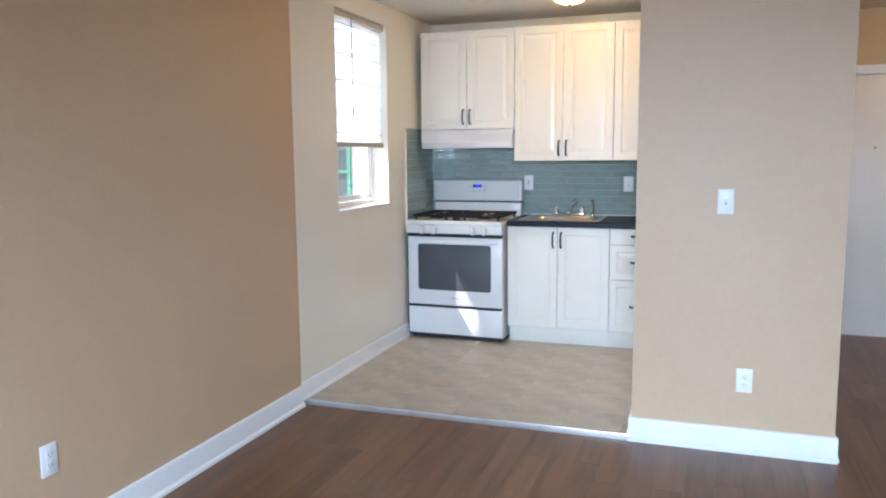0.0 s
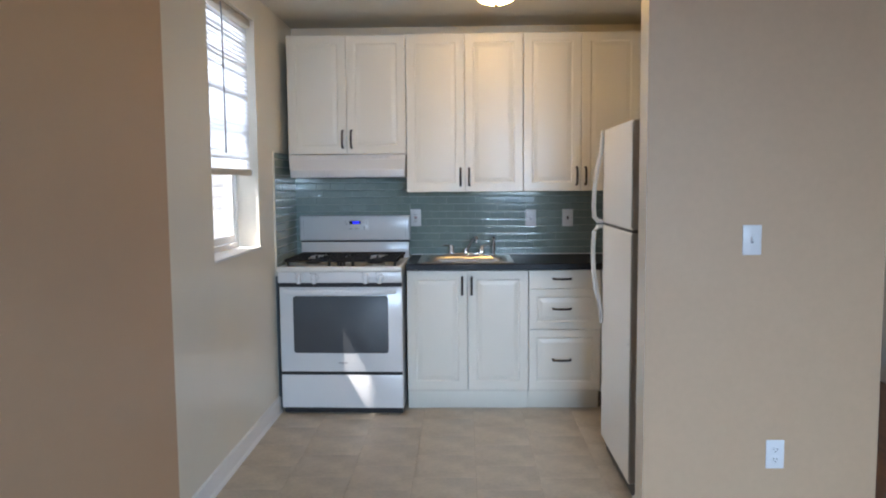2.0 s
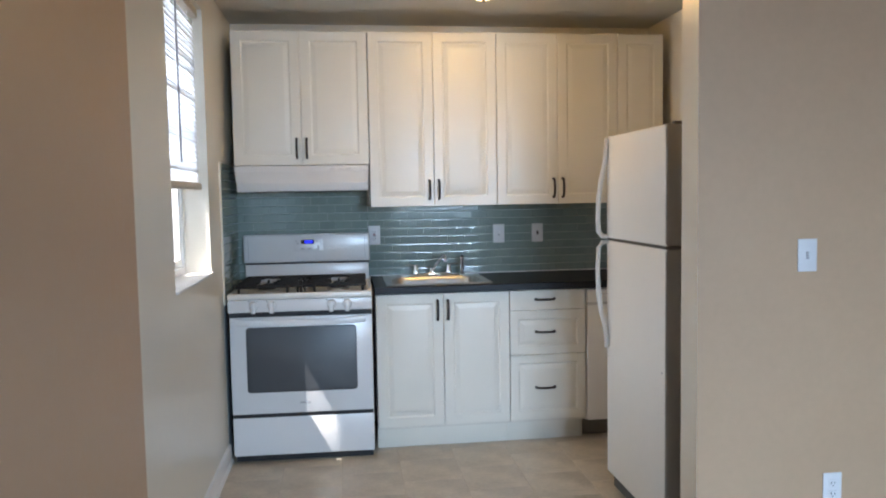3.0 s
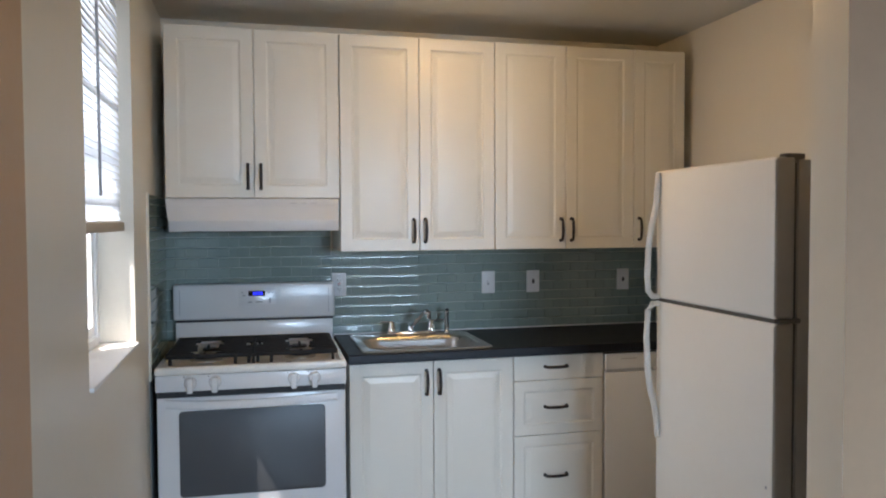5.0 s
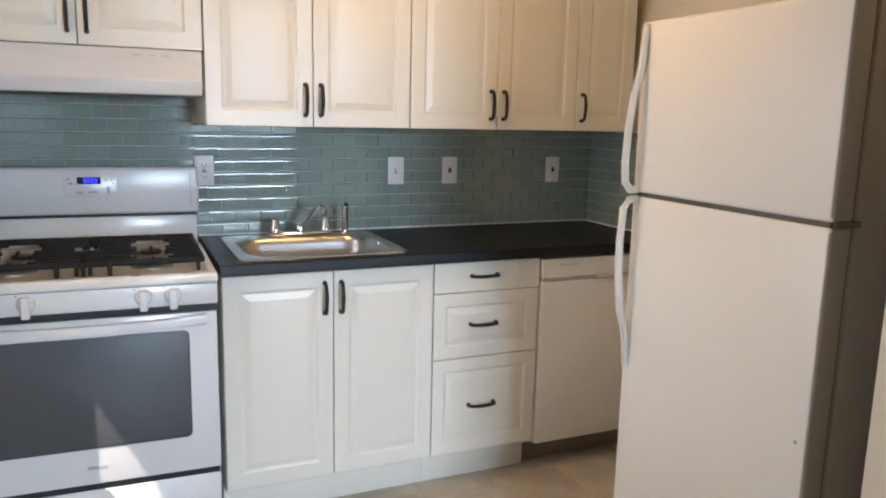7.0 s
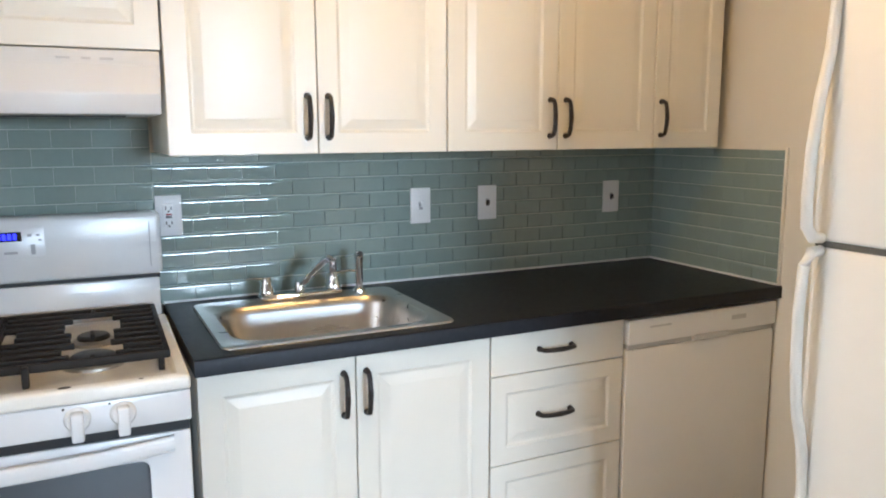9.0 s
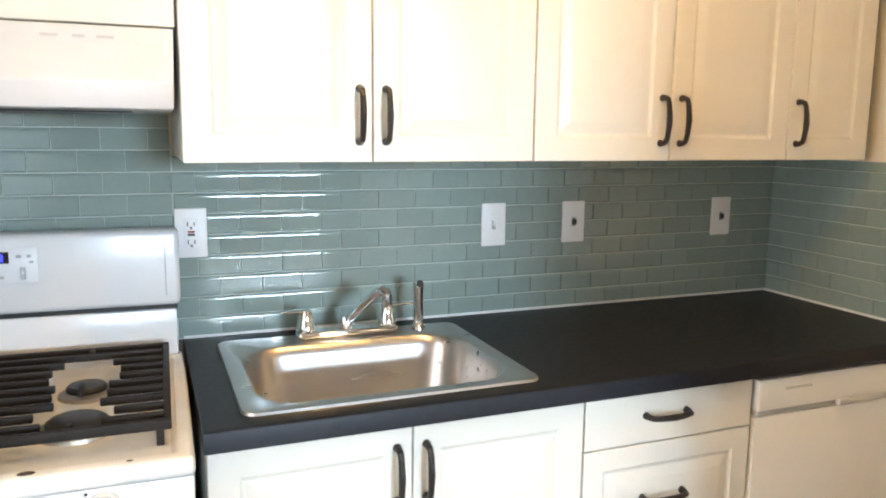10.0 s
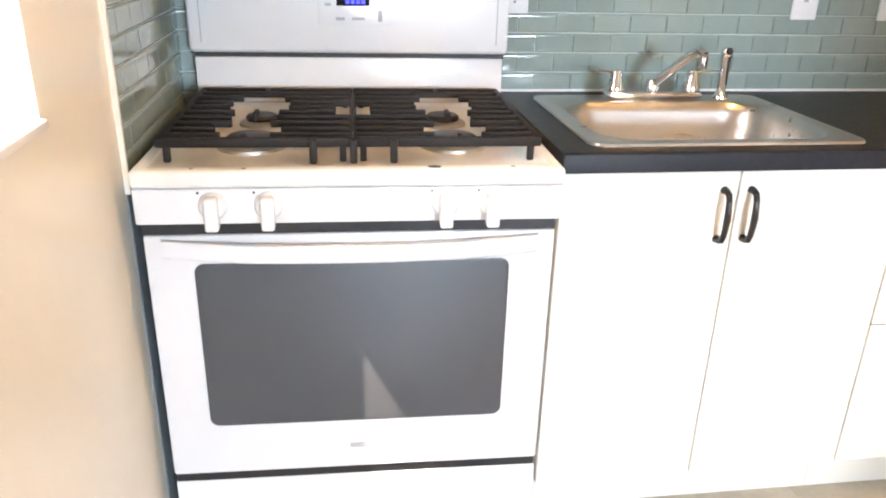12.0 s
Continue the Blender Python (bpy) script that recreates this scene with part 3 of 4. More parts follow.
fau = thing("faucet", "chrome two-lever kitchen faucet on the sink ledge", "faucet")
FZ, FY = 0.9205, -0.118
part("base", rounded((1.045, FY - 0.026, FZ), (1.290, FY + 0.026, FZ + 0.018), 0.008, 3), CHROME, fau)
for hx, s in ((1.068, -1), (1.268, 1)):
    post = part("handle", lathe(bmesh.new(), [(0.024, FZ + 0.016), (0.0235, FZ + 0.026), (0.020, FZ + 0.038), (0.0165, FZ + 0.050), (0.016, FZ + 0.060), (0.012, FZ + 0.068), (0.002, FZ + 0.071)], Matrix.Translation((hx, FY, 0)), 20), CHROME, fau)
    part("lever", tube(bmesh.new(), [(hx, FY, FZ + 0.060), (hx + s * 0.02, FY - 0.006, FZ + 0.066), (hx + s * 0.05, FY - 0.016, FZ + 0.070), (hx + s * 0.064, FY - 0.02, FZ + 0.068)], [0.008, 0.006, 0.006, 0.004], 10, 0.6), CHROME, post)
part("spout_base", lathe(bmesh.new(), [(0.018, FZ + 0.016), (0.017, FZ + 0.040), (0.014, FZ + 0.046), (0.003, FZ + 0.048)], Matrix.Translation((1.165, FY, 0)), 20), CHROME, fau)
part("spout", tube(bmesh.new(), [(1.165, FY, FZ + 0.032), (1.176, FY - 0.022, FZ + 0.052), (1.198, FY - 0.062, FZ + 0.092), (1.214, FY - 0.09, FZ + 0.118), (1.224, FY - 0.108, FZ + 0.126), (1.232, FY - 0.122, FZ + 0.120)], [0.012, 0.012, 0.011, 0.0115, 0.012, 0.011], 14), CHROME, fau)
part("aerator", lathe(bmesh.new(), [(0.0105, 0), (0.0115, 0.004), (0.0115, 0.03), (0.007, 0.034)], Matrix.Translation((1.231, FY - 0.119, FZ + 0.090)), 18), CHROME, fau)
spray = thing("side_sprayer", "slim chrome side sprayer beside the faucet", "sprayer")
part("collar", lathe(bmesh.new(), [(0.020, FZ), (0.019, FZ + 0.006), (0.013, FZ + 0.012), (0.011, FZ + 0.02), (0.004, FZ + 0.021)], Matrix.Translation((1.348, FY - 0.005, 0)), 20), CHROME, spray)
part("head", lathe(bmesh.new(), [(0.009, FZ + 0.014), (0.0125, FZ + 0.03), (0.0125, FZ + 0.085), (0.0135, FZ + 0.10), (0.015, FZ + 0.112), (0.012, FZ + 0.122), (0.004, FZ + 0.125)], Matrix.Translation((1.348, FY - 0.005, 0)), 20), CHROME, spray)
part("nozzle", lathe(bmesh.new(), [(0.008, 0), (0.009, 0.016), (0.007, 0.019)], Matrix.Translation((1.348, FY - 0.005, FZ + 0.112)) @ Matrix.Rotation(radians(70), 4, "X"), 16), BURNER_CAP, spray, "dark sprayer nozzle")

# ---- gas range ----
RX0, RX1 = 0.042, 0.794
rng = thing("gas_range", "white enamel gas range with black grates", "stove")
rng.matrix_basis = Matrix.Translation((0.418, -0.06, 0)) @ Matrix.Rotation(radians(-1.4), 4, "Z") @ Matrix.Translation((-0.418, 0.06, 0))
part("body", boxes(((RX0 + 0.004, -0.630, 0.035), (RX1 - 0.004, -0.03, 0.893))), ENAMEL, rng)
part("plinth", boxes(((RX0 + 0.012, -0.618, 0.0), (RX1 - 0.012, -0.06, 0.035))), BLACK_GAP, rng, "black recessed base")
ctop = boxes(((RX0, -0.688, 0.878), (RX1, -0.100, 0.910)))
bmesh.ops.bevel(ctop, geom=ctop.edges[:], offset=0.009, segments=3, affect="EDGES", profile=0.5)
ctop.normal_update()
ftop = max((f for f in ctop.faces if f.normal.z > 0.9), key=lambda f: f.calc_area())
for thick, depth in ((0.022, 0), (0.012, -0.006), (0.004, -0.001)):
    bmesh.ops.inset_region(ctop, faces=[ftop], thickness=thick, depth=depth)
cook = part("cooktop", ctop, ENAMEL_AGED, rng, "slightly yellowed white cooktop")
for cx, cy, r in ((0.560, -0.682, 0.010), (0.70, -0.683, 0.004), (0.145, -0.684, 0.003), (0.232, -0.684, 0.003)):
    part("chip", lathe(bmesh.new(), [(r, 0.9085), (r * 0.9, 0.9106)], Matrix.Translation((cx, cy + 0.011, 0)) @ Matrix.Diagonal((1.4, 0.8, 1, 1)), 8), CHIP, cook, "dark enamel chip")
pan = boxes(((RX0 + 0.002, -0.682, 0.812), (RX1 - 0.002, -0.632, 0.877)))
bmesh.ops.bevel(pan, geom=pan.edges[:], offset=0.004, segments=2, affect="EDGES", profile=0.5)
panel = part("control_panel", pan, ENAMEL, rng)
for kx in (0.177, 0.271, 0.579, 0.662):
    knob = part("knob", lathe(bmesh.new(), [(0.025, 0), (0.0245, 0.006), (0.021, 0.013), (0.019, 0.016), (0.004, 0.017)], Matrix.Translation((kx, -0.681, 0.847)) @ Matrix.Rotation(radians(90), 4, "X"), 28), ENAMEL, panel, "white knob with a grip bar")
    part("grip", rounded((kx - 0.0115, -0.716, 0.809), (kx + 0.0115, -0.690, 0.868), 0.005, 3), ENAMEL, knob)
    part("mark", boxes(((kx - 0.026, -0.6835, 0.868), (kx - 0.022, -0.6815, 0.872))), CHIP, panel)
part("vent_gap", boxes(((RX0 + 0.004, -0.656, 0.7845), (RX1 - 0.004, -0.628, 0.8125))), BLACK_GAP, rng, "black gap above the oven door")
door = boxes(((RX0 + 0.004, -0.660, 0.265), (RX1 - 0.004, -0.630, 0.784)))
bmesh.ops.bevel(door, geom=door.edges[:], offset=0.006, segments=2, affect="EDGES", profile=0.5)
oven = part("oven_door", door, ENAMEL, rng)


def plate_round(x0, x1, z0, z1, r, y0, y1):
    """A thin upright plate with rounded corners, between y0 (face) and y1."""
    bm = bmesh.new()
    swap = lambda loop, y: [(p[0], y, p[1]) for p in loop]
    base = ring(x0, x1, z0, z1, r, 0, 5)
    less = ring(x0 + 0.002, x1 - 0.002, z0 + 0.002, z1 - 0.002, r * 0.9, 0, 5)
    return loft(bm, [swap(base, y1), swap(base, y0 + 0.0008), swap(less, y0)])


part("oven_window", plate_round(0.129, 0.706, 0.381, 0.729, 0.018, -0.6625, -0.6585), OVEN_GLASS, oven, "smoked grey oven glass")
hb = bmesh.new()
loops = []
for k in range(25):
    u = k / 24
    x = 0.080 + u * 0.676
    sag = 1 - (2 * u - 1) ** 2
    stand = min(1.0, 3.5 * min(u, 1 - u) + 0.25)
    zc, yc, hh, dd = 0.761 - 0.010 * sag, -0.660 - 0.019 * stand, 0.0175, 0.009
    loops.append([(x, yc + dd * math.copysign(abs(math.cos(a)) ** 0.6, math.cos(a)), zc + hh * math.copysign(abs(math.sin(a)) ** 0.6, math.sin(a))) for a in [2 * math.pi * q / 16 for q in range(16)]])
loft(hb, loops)
hb.verts.ensure_lookup_table()
hb.faces.new(hb.verts[:16][::-1])
part("door_handle", hb, ENAMEL, oven, "curved white handle bar")
part("badge", boxes(((0.40, -0.6612, 0.315), (0.455, -0.6595, 0.325))), GREY_PRINT, oven, "small grey badge")
part("drawer_gap", boxes(((RX0 + 0.008, -0.655, 0.246), (RX1 - 0.008, -0.628, 0.265))), BLACK_GAP, rng, "black gap above the drawer")
dw = boxes(((RX0 + 0.004, -0.656, 0.040), (RX1 - 0.004, -0.631, 0.246)))
bmesh.ops.bevel(dw, geom=dw.edges[:], offset=0.006, segments=2, affect="EDGES", profile=0.5)
part("drawer", dw, ENAMEL, rng)

bg = boxes(((RX0 + 0.002, -0.104, 1.022), (RX1 - 0.002, -0.026, 1.19)))
bmesh.ops.bevel(bg, geom=bg.edges[:], offset=0.012, segments=3, affect="EDGES", profile=0.5)
guard = part("backguard", bg, ENAMEL, rng)
part("lower_backguard", rounded((RX0 + 0.012, -0.096, 0.900), (RX1 - 0.012, -0.026, 1.012), 0.004), ENAMEL, rng)
part("backguard_gap", boxes(((RX0 + 0.014, -0.092, 1.011), (RX1 - 0.010, -0.03, 1.024))), BLACK_GAP, rng, "black gap in the backguard")
for ex in (RX0 + 0.032, RX1 - 0.032):
    part("end_groove", boxes(((ex - 0.0012, -0.1048, 1.045), (ex + 0.0012, -0.1034, 1.165))), GREY_PRINT, guard)
ctl = part("clock_panel", plate_round(0.342, 0.514, 1.086, 1.164, 0.005, -0.1058, -0.1035), ENAMEL, guard)
part("display", boxes(((0.385, -0.1072, 1.131), (0.461, -0.105, 1.155))), DISPLAY, ctl, "black clock display")
for k, dx in enumerate((0.406, 0.418, 0.430, 0.442)):
    part("digit", boxes(((dx, -0.1080, 1.1355), (dx + 0.0085, -0.1070, 1.1505))), DIGITS, ctl, "glowing blue digit")
for a, b, c, d in ((0.352, 0.362, 1.146, 1.152), (0.358, 0.372, 1.130, 1.137), (0.383, 0.403, 1.098, 1.105), (0.420, 0.450, 1.099, 1.105), (0.480, 0.490, 1.096, 1.122), (0.474, 0.484, 1.142, 1.148), (0.494, 0.502, 1.142, 1.148), (0.498, 0.506, 1.13, 1.135)):
    part("button_print", boxes(((a, -0.1066, c), (b, -0.1050, d))), GREY_PRINT, ctl, "grey unreadable button print")


def burner(x, y, r):
    b = part("burner", lathe(bmesh.new(), [(r + 0.012, 0.902), (r + 0.010, 0.909), (r, 0.914), (0.01, 0.915)], Matrix.Translation((x, y, 0)), 28), ALUMINIUM, rng, "dull aluminium burner base")
    part("cap", lathe(bmesh.new(), [(r * 0.9, 0.914), (r * 0.92, 0.920), (r * 0.8, 0.925), (0.008, 0.927)], Matrix.Translation((x, y, 0)), 28), BURNER_CAP, b, "black burner cap")


BURN = ((0.225, -0.50, 0.054), (0.225, -0.315, 0.036), (0.612, -0.50, 0.054), (0.612, -0.315, 0.040))
for bx, by, br in BURN:
    burner(bx, by, br)


def grate(x0, x1, cx):
    """A cast-iron grate over two burners: frame, cross fingers, short burner prongs and feet."""
    y0, y1, z0, z1, w = -0.618, -0.140, 0.931, 0.949, 0.012
    inner = 0.007
    left_w, right_w = (w, inner) if x0 < 0.2 else (inner, w)
    pairs = [((x0, y0, z0), (x1, y0 + w, z1)), ((x0, y1 - w, z0), (x1, y1, z1)), ((x0, y0 + w, z0), (x0 + left_w, y1 - w, z1)), ((x1 - right_w, y0 + w, z0), (x1, y1 - w, z1))]
    pairs[2 if left_w == inner else 3] = ((x0 if left_w == inner else x1 - inner, y0 + w, z0), (x0 + inner if left_w == inner else x1, y1 - w, z0 + 0.007))
    frame_ob = part("grate", boxes(*pairs, r=0.003), CAST_IRON, rng, "black cast-iron grate")
    for k in range(9):
        y = y0 + w + 0.020 + k * 0.0478
        gap = 0.0
        for by in (-0.50, -0.315):
            far = abs(y + 0.005 - by)
            if far < 0.115:
                gap = max(gap, 0.038 if far < 0.020 else 0.062 if far < 0.062 else 0.046)
        spans = [(x0 + left_w, x1 - right_w)] if not gap else [(x0 + left_w, cx - gap), (cx + gap, x1 - right_w)]
        if abs(y + 0.381) < 0.045:
            spans = [(a + (0.03 if a > 0.41 and a < 0.44 else 0), b - (0.03 if 0.39 < b < 0.42 else 0)) for a, b in spans]
        for a, b in spans:
            part("finger", rounded((a - 0.002, y, z0 + 0.006), (b + 0.002, y + 0.0115, z1 + 0.001), 0.002), CAST_IRON, frame_ob)
    for a, b in ((y0 + w, -0.590), (-0.425, -0.385), (-0.190, y1 - w)):
        part("prong", rounded((cx - 0.005, a - 0.002, z0 + 0.004), (cx + 0.005, b + 0.002, z1 + 0.002), 0.003), CAST_IRON, frame_ob)
    for fx in (x0 + 0.012, x1 - 0.024):
        for fy in (y0 + 0.004, y1 - 0.016):
            part("foot", rounded((fx, fy, 0.904), (fx + 0.012, fy + 0.012, z0 + 0.004), 0.002), CAST_IRON, frame_ob)


grate(0.074, 0.4178, 0.225)
grate(0.4182, 0.762, 0.612)
for fx in (0.341, 0.412, 0.484):
    part("front_tab", rounded((fx, -0.634, 0.905), (fx + 0.013, -0.612, 0.948), 0.003), CAST_IRON, rng, "black grate tab")
part("centre_pad", rounded((0.398, -0.410, 0.9025), (0.438, -0.330, 0.908), 0.002), ENAMEL_AGED, rng, "cream centre pad")

# ---- range hood ----
hood = thing("range_hood", "white under-cabinet range hood above the stove", "range hood")
hb = bmesh.new()
prof = [(-0.016, 1.440), (-0.016, 1.585), (-0.382, 1.585), (-0.386, 1.552), (-0.418, 1.488), (-0.408, 1.442)]
sides = [[hb.verts.new((x + s * (0.016 if z < 1.5 and y < -0.1 else 0.0), y, z)) for y, z in prof] for x, s in ((0.048, 1), (0.786, -0.3))]
for k in range(6):
    hb.faces.new((sides[0][k], sides[0][(k + 1) % 6], sides[1][(k + 1) % 6], sides[1][k]))
hb.faces.new(sides[0][::-1])
hb.faces.new(sides[1])
bmesh.ops.bevel(hb, geom=hb.edges[:], offset=0.004, segments=2, affect="EDGES", profile=0.5)
part("canopy", hb, ENAMEL, hood)
part("filter", boxes(((0.12, -0.32, 1.4375), (0.71, -0.10, 1.4395))), BURNER_CAP, hood, "dark mesh filter")
for a, b in ((0.572, 0.600), (0.622, 0.642), (0.660, 0.688)):
    part("switch_mark", boxes(((a, -0.3862, 1.562), (b, -0.3835, 1.567))), PALE_PRINT, hood, "faint grey switch mark")

# ---- refrigerator, facing -x ----
fr = thing("refrigerator", "almond white top-freezer refrigerator with grey sides", "refrigerator")
FX, FY0, FY1 = 1.855, -1.945, -1.285
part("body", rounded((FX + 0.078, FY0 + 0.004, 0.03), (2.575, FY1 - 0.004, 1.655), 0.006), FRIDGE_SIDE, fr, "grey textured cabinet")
part("gasket", boxes(((FX + 0.066, FY0 + 0.012, 0.10), (FX + 0.080, FY1 - 0.012, 1.645))), GASKET, fr, "dark door gasket")
part("split", boxes(((FX + 0.004, FY0 + 0.006, 1.184), (FX + 0.066, FY1 - 0.006, 1.196))), GASKET, fr, "dark gap between the doors")
DOORS = ((1.195, 1.662), (0.085, 1.185))
made = []
for z0, z1 in DOORS:
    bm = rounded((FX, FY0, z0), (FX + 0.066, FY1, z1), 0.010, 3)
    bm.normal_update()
    # Room-facing edge and top take the darker side grey; other faces stay almond.
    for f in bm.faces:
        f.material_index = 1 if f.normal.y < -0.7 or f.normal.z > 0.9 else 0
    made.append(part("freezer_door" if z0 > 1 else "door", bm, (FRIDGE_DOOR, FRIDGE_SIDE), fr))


def fridge_handle(parent, pts):
    part("handle", tube(bmesh.new(), pts, [0.009] + [0.0105] * (len(pts) - 2) + [0.009], 12, 1.1), HANDLE_WHITE, parent, "long ivory bowed handle")


HY = FY1 - 0.024
fridge_handle(made[0], [(FX - 0.006, HY, 1.655), (FX - 0.010, HY, 1.60), (FX - 0.014, HY, 1.545), (FX - 0.034, HY, 1.46), (FX - 0.046, HY, 1.37), (FX - 0.050, HY, 1.28), (FX - 0.046, HY, 1.225), (FX - 0.028, HY, 1.204), (FX - 0.002, HY, 1.202)])
fridge_handle(made[1], [(FX - 0.002, HY, 1.178), (FX - 0.028, HY, 1.176), (FX - 0.046, HY, 1.152), (FX - 0.052, HY, 1.06), (FX - 0.048, HY, 0.95), (FX - 0.036, HY, 0.86), (FX - 0.016, HY, 0.79), (FX - 0.010, HY, 0.74), (FX - 0.006, HY, 0.685)])
part("hinge_cover", rounded((FX + 0.035, FY0 + 0.004, 1.6555), (FX + 0.10, FY0 + 0.035, 1.672), 0.004), GASKET, fr, "dark hinge cover")
part("centre_hinge", rounded((FX + 0.012, FY0 - 0.004, 1.183), (FX + 0.085, FY0 + 0.03, 1.197), 0.003), GASKET, fr, "dark middle hinge")
part("grille", boxes(((FX + 0.03, FY0 + 0.01, 0.012), (FX + 0.08, FY1 - 0.01, 0.078)), r=0.003), GASKET, fr, "dark base grille")
part("spot", lathe(bmesh.new(), [(0.005, 0), (0.003, 0.0015)], Matrix.Translation((FX - 0.0003, FY0 + 0.03, 0.70)) @ Matrix.Rotation(radians(-90), 4, "Y"), 10), GREY_PRINT, made[1], "small grey scuff")
for fx in (FX + 0.12, 2.50):
    for fy in (FY0 + 0.04, FY1 - 0.06):
        part("foot", lathe(bmesh.new(), [(0.02, 0.0), (0.02, 0.02), (0.01, 0.032)], Matrix.Translation((fx, fy, 0)), 14), GASKET, fr)

# ---- plates on the walls ----


def wall_plate(name, m, label, style, category):
    """A cover plate in the xz plane facing -y; m places its centre."""
    pl = tagged(new(name), label, category)
    pl.matrix_basis = m
    bm = bmesh.new()
    box(bm, (-0.036, -0.006, -0.058), (0.036, 0.0, 0.058))
    bmesh.ops.bevel(bm, geom=bm.edges[:], offset=0.003, segments=2, affect="EDGES", profile=0.5)
    part("plate", bm, PLASTIC, pl)
    if style == "duplex":
        for s in (-0.020, 0.020):
            rec = part("receptacle", rounded((-0.0165, -0.0085, s - 0.014), (0.0165, -0.004, s + 0.014), 0.003), PLASTIC, pl)
            part("slots", boxes(((-0.0075, -0.0092, s - 0.002), (-0.0055, -0.008, s + 0.007)), ((0.0055, -0.0092, s - 0.002), (0.0075, -0.008, s + 0.006)), ((-0.002, -0.0092, s - 0.010), (0.002, -0.008, s - 0.006))), DARK_SLOT, rec)
    elif style == "gfci":
        rec = part("receptacle", rounded((-0.0165, -0.0085, -0.034), (0.0165, -0.004, 0.034), 0.002), PLASTIC, pl)
        for s in (-0.021, 0.021):
            part("slots", boxes(((-0.0085, -0.0092, s - 0.004), (-0.0060, -0.008, s + 0.006)), ((0.0060, -0.0092, s - 0.004), (0.0085, -0.008, s + 0.005)), ((-0.0025, -0.0092, s - 0.011), (0.0025, -0.008, s - 0.006))), DARK_SLOT, rec)
        part("test_button", boxes(((-0.008, -0.0098, -0.006), (0.008, -0.008, -0.001))), DARK_SLOT, rec, "black test button")
        part("reset_button", boxes(((-0.008, -0.0098, 0.001), (0.008, -0.008, 0.006))), RED_BUTTON, rec, "red reset button")
    elif style == "toggle":
        part("toggle", rounded((-0.005, -0.016, -0.004), (0.005, -0.004, 0.013), 0.002), PLASTIC, pl, "small white toggle")
        part("slot", boxes(((-0.006, -0.0066, -0.013), (0.006, -0.0055, 0.013))), GREY_PRINT, pl)
    elif style == "dark_toggle":
        part("slot", boxes(((-0.006, -0.0066, -0.013), (0.006, -0.0055, 0.013))), GREY_PRINT, pl)
        part("toggle", rounded((-0.0055, -0.015, -0.008), (0.0055, -0.004, 0.008), 0.002), DARK_SLOT, pl, "dark toggle")
    for s in (-0.030, 0.030) if style in ("toggle", "dark_toggle") else (0.0,):
        if style == "gfci":
            continue
        part("screw", lathe(bmesh.new(), [(0.003, 0), (0.0025, 0.001)], Matrix.Translation((0, -0.006, s)) @ Matrix.Rotation(radians(90), 4, "X"), 10), PLASTIC, pl)
    return pl


TILE_Y = -0.009
wall_plate("electrical_outlet", pose(0.823, TILE_Y, 1.168), "white safety outlet with red and black buttons on sage tiles", "gfci", "outlet")
wall_plate("light_switch", pose(1.603, TILE_Y, 1.161), "white toggle switch plate on sage tiles", "toggle", "switch")
wall_plate("light_switch", pose(1.852, TILE_Y, 1.161), "white plate with a dark toggle on sage tiles", "dark_toggle", "switch")
wall_plate("light_switch", pose(2.375, TILE_Y, 1.161), "white plate with a dark toggle in the tiled corner", "dark_toggle", "switch")
wall_plate("light_switch", pose(2.260, -2.212, 1.173), "white toggle switch plate on the tan partition", "toggle", "switch")
wall_plate("electrical_outlet", pose(2.372, -2.212, 0.322), "white duplex outlet low on the tan partition", "duplex", "outlet")
wall_plate("electrical_outlet", pose(0.005, -4.027, 0.345, 0, 0, 90), "white duplex outlet low on the tan wall", "duplex", "outlet")

# ---- ceiling lamps ----


def dome_lamp(m, glass, label):
    lamp = tagged(new("ceiling_lamp"), label, "lamp", "ceiling lamps")
    lamp.matrix_basis = m
    part("rim", lathe(bmesh.new(), [(0.10, 0.0), (0.150, -0.004), (0.154, -0.016), (0.148, -0.030), (0.134, -0.042), (0.125, -0.046), (0.05, -0.044)], n=40), BRONZE, lamp, "dark bronze rim")
    part("shade", lathe(bmesh.new(), [(0.126, -0.044), (0.120, -0.068), (0.104, -0.096), (0.078, -0.120), (0.045, -0.134), (0.012, -0.138)], n=40), glass, lamp, "glowing frosted glass bowl")
    part("finial", lathe(bmesh.new(), [(0.010, -0.136), (0.012, -0.142), (0.008, -0.148), (0.009, -0.153), (0.003, -0.158)], n=16), BRONZE, lamp)


dome_lamp(pose(1.323, -1.097, CEIL) @ Matrix.Diagonal((1, 1, 0.8, 1)), LAMP_GLASS, "lit frosted glass ceiling lamp with bronze rim in the kitchen")
dome_lamp(pose(3.40, -0.74, CEIL) @ Matrix.Diagonal((1, 1, 0.8, 1)), HALL_LAMP_GLASS, "lit amber glass ceiling lamp with bronze rim in the hall")

# ---- hall doors ----
ent = thing("door_1", "cream painted closed entrance door with a peephole", "door", kind="structure")
part("door_leaf", rounded((3.135, 0.53, FLOOR_L + 0.006), (3.865, 0.57, 1.965), 0.003), DOOR_PAINT, ent)
part("door_frame", boxes(((3.10, 0.482, FLOOR_L), (3.133, 0.62, 1.967)), ((3.867, 0.482, FLOOR_L), (3.90, 0.62, 1.967)), ((3.10, 0.482, 1.967), (3.90, 0.62, 2.0)),
                         ((3.03, 0.482, FLOOR_L), (3.10, 0.4995, 2.03)), ((3.90, 0.482, FLOOR_L), (3.97, 0.4995, 2.03)), ((3.10, 0.482, 2.0), (3.90, 0.4995, 2.03))), TRIM, ent)
